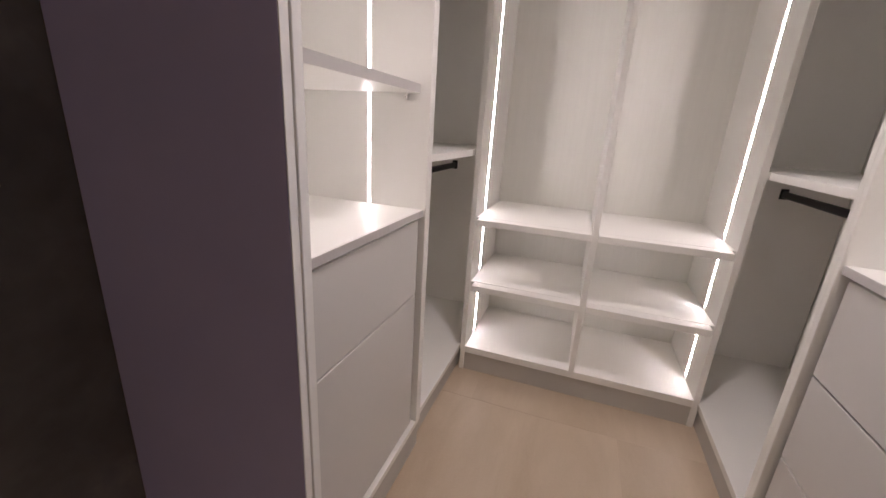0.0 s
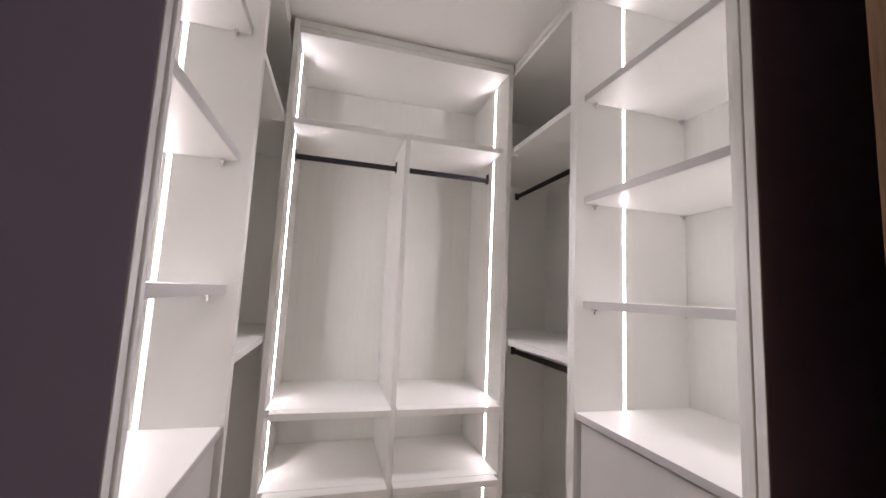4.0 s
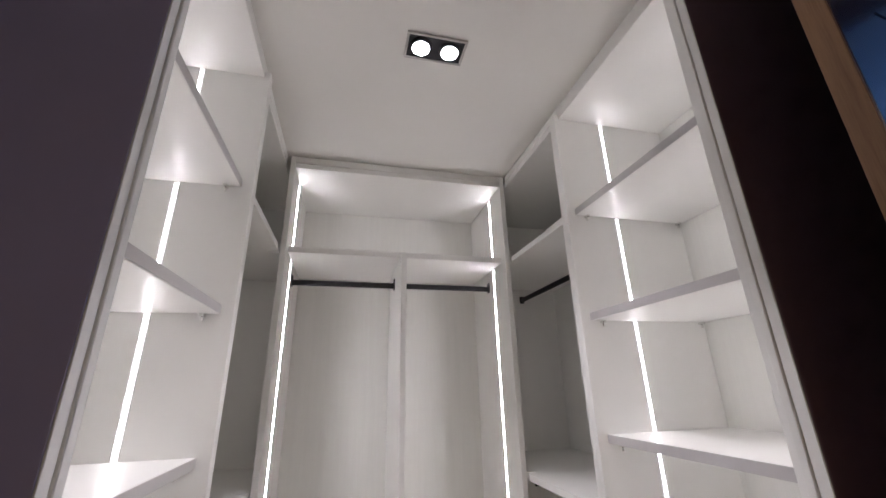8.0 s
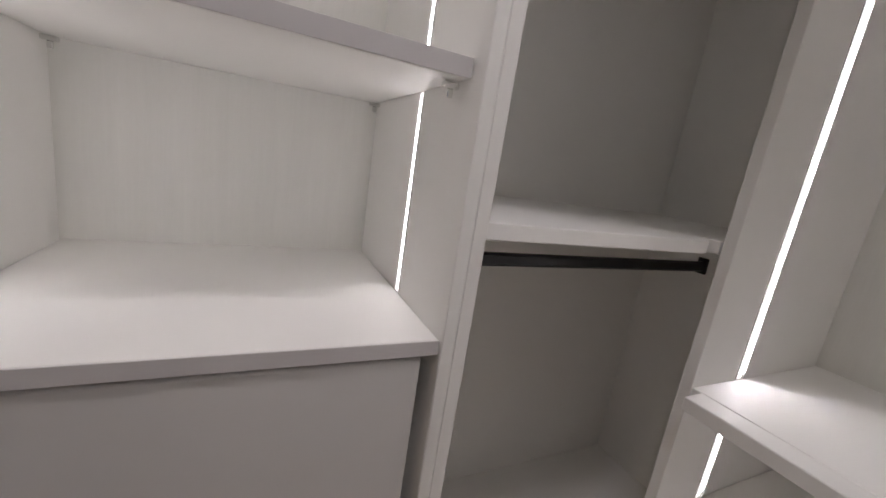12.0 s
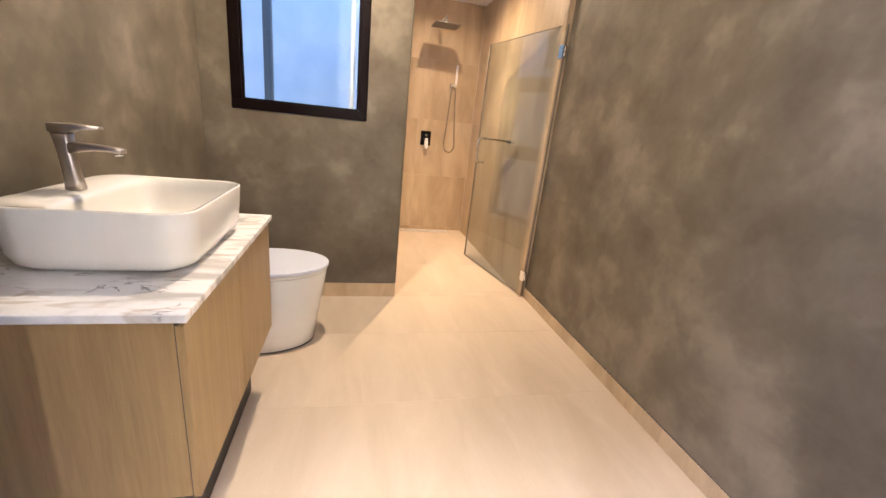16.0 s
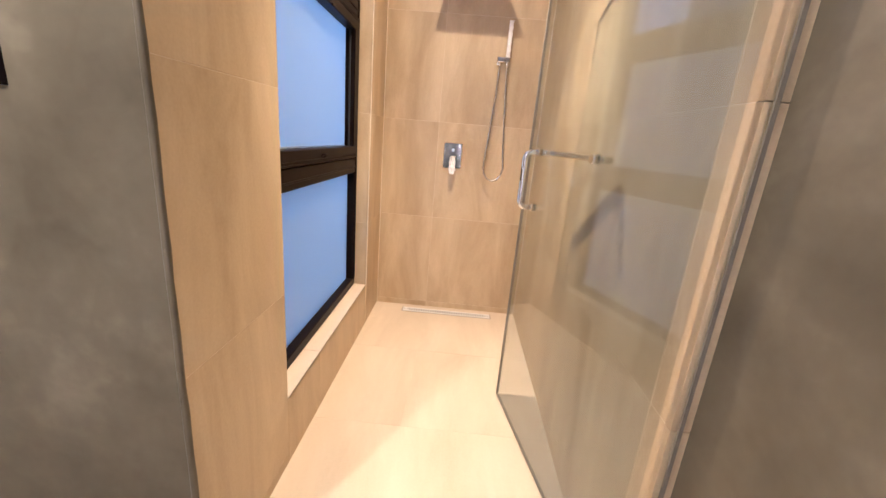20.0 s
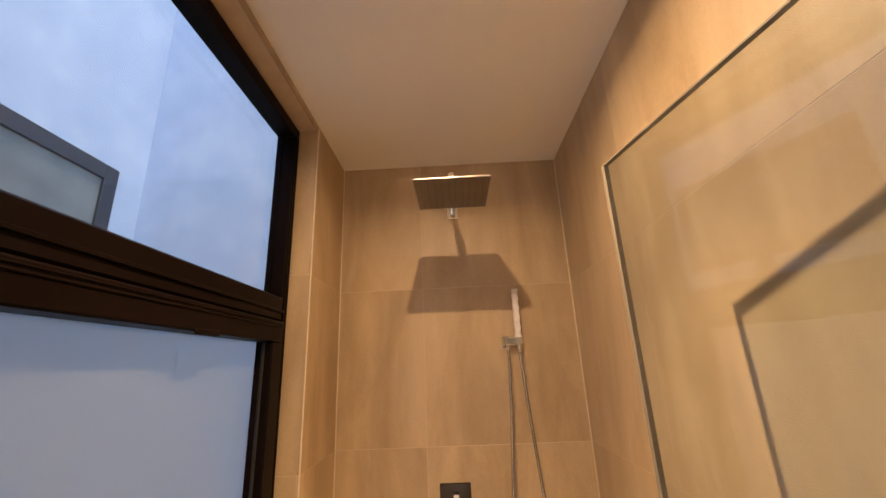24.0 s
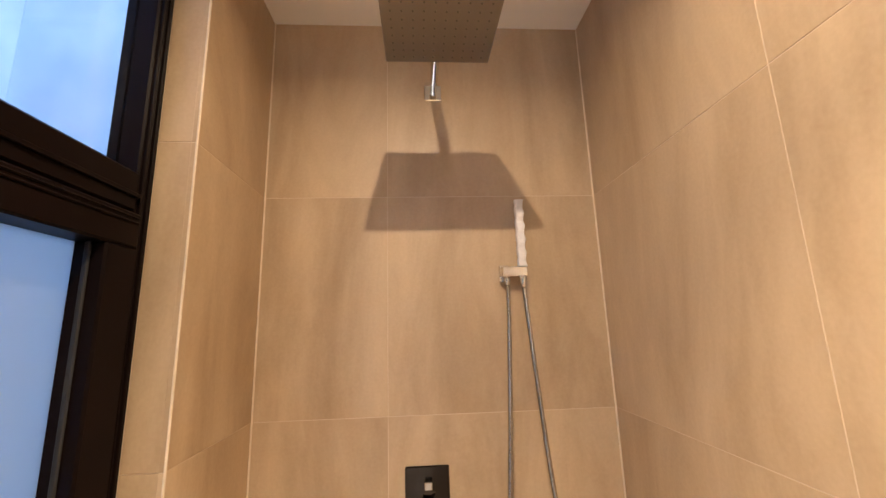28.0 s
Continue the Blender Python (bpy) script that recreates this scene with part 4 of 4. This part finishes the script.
# Haze is mixed into the dark frame's colour: lighter and bluer.
part("window_frame", joined(box((WELL_X - 0.04, -5.33, 2.35), (WELL_X - 0.001, -5.22, 3.14), 0.004), box((WELL_X - 0.04, -4.10, 2.35), (WELL_X - 0.001, -4.00, 3.14), 0.004), box((WELL_X - 0.04, -5.22, 3.03), (WELL_X - 0.001, -4.10, 3.14), 0.004), box((WELL_X - 0.04, -5.22, 2.35), (WELL_X - 0.001, -4.10, 2.44), 0.004)), plain("hazy_window_frame", (0.035, 0.045, 0.065), 0.5, vary=0.1), nb)
part("pane", box((WELL_X - 0.02, -5.22, 2.44), (WELL_X - 0.012, -4.10, 3.03), 0), plain("dull_window_glass", (0.20, 0.23, 0.24), 0.15, vary=0.2, scale=4), nb, "dull grey-green pane")
solid("drain_pipe", box((2.26, -4.40, -0.0995), (2.34, -4.32, 2.30), 0.006), plain("dark_pipe", (0.07, 0.10, 0.14), 0.5, vary=0.1), "dark upright square pipe in the light well", "pipe")
solid("conduit", tube([(1.45, -2.78, -0.0995), (1.45, -2.78, 2.3)], 0.018, 14), plain("white_conduit", (0.50, 0.58, 0.68), 0.5, vary=0.05), "white conduit in the light well", "pipe")
solid("ground", box((-30, -30, -0.30), (30, 30, -0.121), 0), GROUND, "grey concrete ground round the house", "ground", "", "structure")

# bedroom seen past the door
structure("bedroom_floor", [((2.482, -2.4, -0.12), (4.7, 2.25, 0.0))], plain("bedroom_floor", (0.30, 0.22, 0.15), 0.4, vary=0.1), "plain bedroom floor", "floor")
structure("bedroom_wall", [((2.482, 2.15, 0), (4.6, 2.25, 3.1)), ((2.482, -2.4, 0), (4.6, -2.3, 3.1)), ((4.6, -2.4, 0), (4.7, -0.9, 3.1)), ((4.6, 0.1, 0), (4.7, 2.25, 3.1)), ((4.6, -0.9, 0), (4.7, 0.1, 1.7)), ((4.6, -0.9, 2.95), (4.7, 0.1, 3.1)), ((2.33, -2.4, H + 0.151), (2.480, 2.25, 3.1))], BEDPAINT, "pale bedroom walls with a window", "wall")
structure("bedroom_ceiling", [((2.33, -2.4, 3.101), (4.7, 2.25, 3.25))], CEILING, "plain white bedroom ceiling", "ceiling")


# ---- shower ----
def along(p, q, s):
    return tuple(a + (b - a) * s for a, b in zip(p, q))


def shower_door():
    hinge, free = (0.026, -2.472), (0.243, -3.515)
    d = thing("shower_door", (0.13, -2.98, 0), "frameless clear glass shower door standing open, chrome fittings", "shower door")
    dx, dy = free[0] - hinge[0], free[1] - hinge[1]
    ln = math.hypot(dx, dy)
    m = Matrix.Translation((hinge[0], hinge[1], 0)) @ pose(0, 0, 0, 0, 0, math.degrees(math.atan2(dy, dx)))

    def turned(bm):
        bmesh.ops.transform(bm, matrix=m, verts=bm.verts)
        return bm

    top, t = 2.028, 0.005
    pane = box((0.004, -t, 0.014), (ln - 0.009, t, top), 0)
    bmesh.ops.delete(pane, geom=[f for f in pane.faces if abs(f.normal.y) < 0.5], context="FACES_ONLY")
    part("glass", turned(pane), DOORGLASS, d, "clear greenish glass leaf")
    part("glass_edge", turned(joined(box((ln - 0.009, -t, 0.014), (ln, t, top), 0), box((0.0, -t, 0.014), (0.004, t, top), 0), box((0.004, -t, top), (ln, t, top + 0.003), 0), box((0.004, -t, 0.011), (ln, t, 0.014), 0))), GLASSEDGE, d, "polished green glass edge")
    for z in (0.185, 1.860):
        h = part("hinge", turned(joined(box((-0.002, -0.014, z - 0.045), (0.050, -t - 0.001, z + 0.045), 0.003), box((-0.002, t + 0.001, z - 0.045), (0.050, 0.014, z + 0.045), 0.003))), CHROME, d, "chrome glass hinge")
        part("hinge_pin", turned(tube([(-0.006, 0, z - 0.030), (-0.006, 0, z + 0.030)], 0.010, 14)), CHROME, h)
    px, z0, z1, off = ln - 0.115, 0.990, 1.212, 0.060
    # the leaf's +y side faces the shower
    r, k = 0.0105, 0.028
    arc = [(px, 0.006, z1), (px, off - k, z1)] + [(px + 0.0, off - k + k * math.sin(a), z1 - k + k * math.cos(a)) for a in [radians(q) for q in (20, 45, 70, 90)]]
    arc += [(px, off - k + k * math.sin(a), z0 + k - k * math.cos(a)) for a in [radians(q) for q in (90, 70, 45, 20)]] + [(px, off - k, z0), (px, 0.006, z0)]
    pull = part("pull_handle", turned(tube(arc, r, 16)), CHROME, d, "chrome D-shaped pull handle")
    for z in (z0, z1):
        part("rosette", turned(joined(tube([(px, 0.0055, z), (px, 0.013, z)], 0.016, 20), tube([(px, -0.0055, z), (px, -0.013, z)], 0.016, 20))), CHROME, pull)
    bx0 = px - 0.425
    bar = [(px, -0.006, z1), (px, -off + k, z1)] + [(px - k + k * math.cos(a), -off + k - k * math.sin(a), z1) for a in [radians(q) for q in (20, 45, 70, 90)]]
    bar += [(bx0 + k - k * math.sin(a), -off + k - k * math.cos(a), z1) for a in [radians(q) for q in (0, 30, 60, 90)]] + [(bx0, -0.006, z1)]
    b = part("towel_bar", turned(tube(bar, 0.0115, 16)), CHROME, d, "chrome towel bar")
    part("rosette", turned(joined(tube([(bx0, -0.0055, z1), (bx0, -0.013, z1)], 0.016, 20), tube([(bx0, 0.0055, z1), (bx0, 0.014, z1)], 0.014, 20))), CHROME, b)


def shower_fittings():
    hx, hy, hz = 0.554, -4.100, 2.252
    s = thing("rain_shower", (hx, -4.3, hz), "flat square chrome rain shower head on a wall arm", "shower head")
    part("head_plate", box((hx - 0.132, hy - 0.132, hz), (hx + 0.132, hy + 0.132, hz + 0.008), 0.002), HEADSTEEL, s, "thin square satin steel plate")
    dots = [tube([(hx - 0.110 + 0.0244 * a, hy - 0.110 + 0.0244 * b, hz + 0.0005), (hx - 0.110 + 0.0244 * a, hy - 0.110 + 0.0244 * b, hz - 0.002)], [0.0026, 0.0020], 6) for a in range(10) for b in range(10)]
    part("nozzles", joined(*dots), NOZZLE, s, "grid of small grey rubber nozzles")
    part("ball_joint", tube([(hx, hy, hz + 0.008), (hx, hy, hz + 0.062)], [0.020, 0.014], 18), CHROME, s)
    part("arm", tube([(hx, YS + 0.002, hz + 0.090), (hx, hy - 0.03, hz + 0.090), (hx, hy - 0.008, hz + 0.084), (hx, hy, hz + 0.060)], 0.012, 14), CHROME, s)
    part("flange", box((hx - 0.028, YS + 0.001, hz + 0.062), (hx + 0.028, YS + 0.010, hz + 0.118), 0.003), CHROME, s)

    v = thing("shower_valve", (0.594, YS + 0.01, 1.04), "square chrome shower valve plate with a plastic-wrapped lever", "shower valve")
    part("plate", box((0.537, YS + 0.001, 1.043), (0.659, YS + 0.008, 1.207), 0.003), VALVEPLATE, v, "mirror-polished plate, dark reflection in its colour")
    part("diverter", box((0.585, YS + 0.008, 1.152), (0.606, YS + 0.030, 1.173), 0.002), CHROME, v)
    part("lever_hub", tube([(0.595, YS + 0.008, 1.098), (0.595, YS + 0.052, 1.098)], 0.019, 20), CHROME, v)
    random.seed(4)
    rings = []
    for k in range(9):
        z = 1.122 - 0.0145 * k
        w = 0.021 * (0.75 + 0.5 * random.random()) * (1 if k < 7 else 0.75)
        y = YS + 0.050 + 0.012 * k / 8
        rings.append([(0.594 + w * math.cos(a) * (0.85 + 0.3 * random.random()), y + 0.017 * math.sin(a) * (0.8 + 0.4 * random.random()), z + 0.004 * random.random()) for a in [2 * math.pi * q / 10 for q in range(10)]])
    part("lever", loft(rings, smooth=False), WRAP, v, "lever wrapped in crumpled white plastic")

    h = thing("hand_shower", (0.33, YS + 0.03, 0.97), "white-wrapped hand shower in a chrome holder with steel hose", "hand shower")
    part("holder", joined(box((0.338, YS + 0.001, 1.708), (0.368, YS + 0.014, 1.760), 0.002), box((0.288, YS + 0.014, 1.722), (0.366, YS + 0.048, 1.752), 0.003)), CHROME, h, "square chrome wall holder")
    part("handset", loft([rounded(0.304 + 0.0012 * ((k * 5) % 3 - 1), YS + 0.045 + 0.001 * ((k * 7) % 3 - 1), 0.0135 - 0.0012 * ((k * 7) % 3), 0.0125 - 0.001 * ((k * 5) % 3), 0.005, 1.752 + 0.0136 * k, 3) for k in range(16)], smooth=False), WRAP, h, "slim handset wrapped in white plastic film")
    part("cone_nut", tube([(0.304, YS + 0.045, 1.722), (0.304, YS + 0.045, 1.690)], [0.011, 0.008], 14), CHROME, h)
    part("outlet_nut", tube([(0.348, YS + 0.030, 1.722), (0.348, YS + 0.030, 1.698)], [0.010, 0.008], 14), CHROME, h)
    pts = []
    for k in range(41):
        s = k / 40
        if s < 0.42:
            u = s / 0.42
            pts.append((0.348 + 0.040 * u ** 1.5, YS + 0.030 + 0.035 * u * u, 1.700 - 0.62 * u))
        elif s < 0.58:
            a = math.pi * (s - 0.42) / 0.16
            pts.append((0.322 + 0.066 * math.cos(a), YS + 0.065 + 0.010 * math.sin(a), 1.080 - 0.095 * math.sin(a)))
        else:
            u = (s - 0.58) / 0.42
            pts.append((0.256 + 0.048 * u ** 0.8, YS + 0.065 - 0.020 * u, 1.080 + 0.612 * u))
    part("hose", tube(pts, 0.0065, 10), STEEL, h, "ribbed steel shower hose")

    d = thing("floor_drain", (0.545, -4.43, 0), "long steel linear floor drain with a slotted grate", "drain")
    # Black sheet at floor level stands in for the shade down in the channel.
    part("channel_shade", box((0.220, -4.466, -0.006), (0.871, -4.394, 0.0006), 0.0002), RUBBER, d, "black sheet standing in for the shade of the channel")
    rail = joined(box((0.225, -4.462, 0.0006), (0.866, -4.450, 0.003), 0.0006), box((0.225, -4.410, 0.0006), (0.866, -4.398, 0.003), 0.0006), box((0.225, -4.450, 0.0006), (0.258, -4.410, 0.003), 0.0006), box((0.833, -4.450, 0.0006), (0.866, -4.410, 0.003), 0.0006))
    part("grate_frame", rail, DRAINSTEEL, d)
    for x in (0.238, 0.853):
        part("screw", tube([(x, -4.430, 0.0030), (x, -4.430, 0.0038)], 0.0055, 12), RUBBER, d, "dark screw head")
    n = 33
    first = None
    for k in range(n):
        x = 0.258 + (0.575 / n) * (k + 0.5)
        if first is None:
            first = part("grate_bar", box((x - 0.0048, -4.450, 0.0010), (x + 0.0048, -4.410, 0.0030), 0), DRAINSTEEL, d)
        else:
            o = new("grate_bar", first.data)
            o.parent = d
            o.location = ((0.575 / n) * k, 0, 0)
            BASE[o.name] = BASE[d.name]


shower_door()
shower_fittings()


# ---- ceiling lights ----
def twin_downlight():
    d = thing("twin_downlight", (1.115, 0.558, H - 0.04), "black recessed twin downlight, both spots lit white", "downlight", ahead=CY)
    x0, x1, y0, y1 = 1.013, 1.217, 0.505, 0.612
    part("trim", joined(box((x0, y0, H - 0.008), (x1, y0 + 0.008, H - 0.001), 0.001), box((x0, y1 - 0.008, H - 0.008), (x1, y1, H - 0.001), 0.001), box((x0, y0 + 0.008, H - 0.008), (x0 + 0.008, y1 - 0.008, H - 0.001), 0.001), box((x1 - 0.008, y0 + 0.008, H - 0.008), (x1, y1 - 0.008, H - 0.001), 0.001)), KICK, d, "thin grey trim")
    part("box", box((x0 + 0.008, y0 + 0.008, H - 0.004), (x1 - 0.008, y1 - 0.008, H - 0.001), 0), RODBLACK, d)
    for px in (1.065, 1.165):
        r = part("spot", tube([(px, 0.558, H - 0.005), (px, 0.558, H - 0.013)], [0.038, 0.036], 28), RODBLACK, d)
        part("bulb", tube([(px, 0.558, H - 0.0131), (px, 0.558, H - 0.016)], [0.030, 0.028], 28), BULB, r, "lit white lens")


def downlight(px, py):
    d = thing("downlight", (px, py, H - 0.02), "small round recessed downlight with warm glow", "downlight", "warm downlights of the bathroom")
    part("trim", joined(tube([(px, py, H - 0.001), (px, py, H - 0.007)], [0.052, 0.048], 28)), CEILING, d)
    part("bulb", tube([(px, py, H - 0.0071), (px, py, H - 0.010)], [0.036, 0.034], 24), WARMBULB, d, "lit warm lens")


twin_downlight()
for px, py in BATH_LAMPS:
    downlight(px, py)
downlight(*SHOWER_LAMP)


# ---- tiles and skirting, piece by piece ----
TILES = {}


def tile(name, parent, a, b, mat):
    """One tile from corner a to corner b; alike sizes share their mesh."""
    size = tuple(round(q - p, 4) for p, q in zip(a, b))
    if min(size) <= 0.004:
        return
    key = (size, mat.name)
    if key not in TILES:
        bm = box((0, 0, 0), size, 0.0004)
        me = bpy.data.meshes.new(name)
        bm.to_mesh(me)
        bm.free()
        me.materials.append(mat)
        TILES[key] = me
    o = new(name, TILES[key])
    o.parent = parent
    o.location = Vector(a) - BASE[parent.name]


def cuts(lo, hi, first, step, gap=0.003):
    """Pieces between lo and hi whose joints lie at first + n * step."""
    k = math.ceil((lo - first) / step)
    edges = [lo]
    while first + k * step < hi - 0.004:
        if first + k * step > lo + 0.004:
            edges.append(first + k * step)
        k += 1
    edges.append(hi)
    return [(p + (gap / 2 if i else 0), q - (gap / 2 if i < len(edges) - 2 else 0)) for i, (p, q) in enumerate(zip(edges, edges[1:]))]


# floor: joints run across the closet at one line and along x
for yi, (ya, yb) in enumerate(cuts(YS, YB, CY + 0.48, 0.648, 0.0012)):
    spans = [(ya, yb, 0.0, XE)]
    if ya < YWIN < yb:
        spans = [(ya, YWIN, 0.0, XR), (YWIN + 0.0005, yb, 0.0, XE)]
    elif yb <= YWIN:
        spans = [(ya, yb, 0.0, XR)]
    elif ya > YC:
        spans = [(ya, yb, 0.005, XN)]
    for sa, sb, xa, xb in spans:
        for pa, pb in cuts(xa, xb, 1.34 - 0.65 * (yi % 2), 1.296, 0.0012):
            tile("floor_tile", floor, (pa, sa, -0.008), (pb, sb, 0.0), FLOORTILE)

# shower walls
ZJ, ZSTEP = 1.337, 0.648
rows_z = cuts(0.0005, H - 0.001, ZJ, ZSTEP, 0.002)
for za, zb in rows_z:
    for pa, pb in cuts(XS - 0.009, XR + 0.009, 0.705, 1.296, 0.002):
        tile("wall_tile", wall_shower_end, (pa, YS - 0.010, za), (pb, YS, zb), WALLTILE)
    for pa, pb in cuts(YS, YWIN, -3.865, 1.296, 0.002):
        tile("wall_tile", wall_shower_west, (XS - 0.010, pa, za), (XS, pb, zb), WALLTILE)
    # window wall, round the opening
    tile("wall_tile", wall_shower_window, (XR, YS, za), (XR + 0.010, WY0, zb), WALLTILE)
    tile("wall_tile", wall_shower_window, (XR, WY1, za), (XR + 0.010, YWIN - 0.001, zb), WALLTILE)
for pa, pb in cuts(WY0 + 0.001, WY1 - 0.001, -3.3, 1.296, 0.002):
    tile("wall_tile", wall_shower_window, (XR, pa, 0.0005), (XR + 0.010, pb, WZ0 - 0.001), WALLTILE)
    tile("sill_tile", wall_shower_window, (XR, pa, WZ0 - 0.010), (XR + 0.078, pb, WZ0), FLOORTILE)
    tile("wall_tile", wall_shower_window, (XR, pa, WZ1), (XR + 0.010, pb, H - 0.001), WALLTILE)
for za, zb in cuts(WZ0, WZ1, ZJ, ZSTEP, 0.002):
    tile("reveal_tile", wall_shower_window, (XR + 0.010, WY0 - 0.010, za), (XR + 0.078, WY0, zb), WALLTILE)
    tile("reveal_tile", wall_shower_window, (XR + 0.010, WY1, za), (XR + 0.078, WY1 + 0.010, zb), WALLTILE)
# pale joint beads in the corners of the shower
BEAD = plain("pale_corner_joint", (0.72, 0.62, 0.48), 0.5, vary=0.1, scale=25)
for owner, px, py in ((wall_shower_window, XR - 0.0012, WY0 - 0.0005), (wall_shower_window, XR - 0.0012, YS + 0.0012), (wall_shower_west, XS + 0.0012, YS + 0.0012)):
    part("corner_joint", box((px - 0.0022, py - 0.0022, 0.001), (px + 0.0022, py + 0.0022, H - 0.002), 0.001), BEAD, owner, "pale grout bead in the corner")
# ragged plaster where the cement meets the tiles
random.seed(21)
zs = [0.112 + 0.062 * q for q in range(41)]
part("plaster_edge", tube([(XR + 0.006 + 0.0012 * random.random(), YWIN - 0.002 + 0.001 * random.random(), min(z, H - 0.002)) for z in zs], [0.0075 + 0.001 * random.random() for z in zs], 8), CEMENT, wall_window, "uneven plaster edge beside the tiles")
# tile edge facing the bathroom, beside the glass hinge
for za, zb in rows_z:
    tile("edge_tile", wall_shower_west, (XW + 0.001, YWIN - 0.020, za), (XS, YWIN - 0.001, zb), WALLTILE)

# skirting
SK = 0.082


def skirting(name, pieces):
    holder = thing(name, (*pieces[0][0][:2], 0), "sand tile skirting along the cement wall", "skirting", "", "structure")
    for a, b in pieces:
        tile("skirting_tile", holder, a, b, WALLTILE)
    return holder


skirting("baseboard_west", [((XW + 0.001, pa, 0.001), (XW + 0.010, pb, SK)) for pa, pb in cuts(YWIN, YC - 0.001, -0.9, 1.296, 0.002)])
solid("baseboard_cap_west", box((XW + 0.0005, YWIN, SK), (XW + 0.0045, YC - 0.001, SK + 0.004), 0), PINK, "dark joint line over the skirting", "trim", "", "structure")
skirting("baseboard_south", [((pa, YWIN + 0.001, 0.001), (pb, YWIN + 0.010, 0.108)) for pa, pb in cuts(XR + 0.001, XE - 0.012, 1.6, 1.296, 0.002)])
solid("baseboard_cap_south", box((XR + 0.012, YWIN + 0.0005, 0.108), (XE - 0.001, YWIN + 0.0045, 0.112), 0), PINK, "dark joint line over the skirting", "trim", "", "structure")
skirting("baseboard_east", [((XE - 0.010, pa, 0.001), (XE - 0.001, pb, 0.108)) for pa, pb in cuts(YWIN + 0.011, -1.46, -2.0, 1.296, 0.002)])
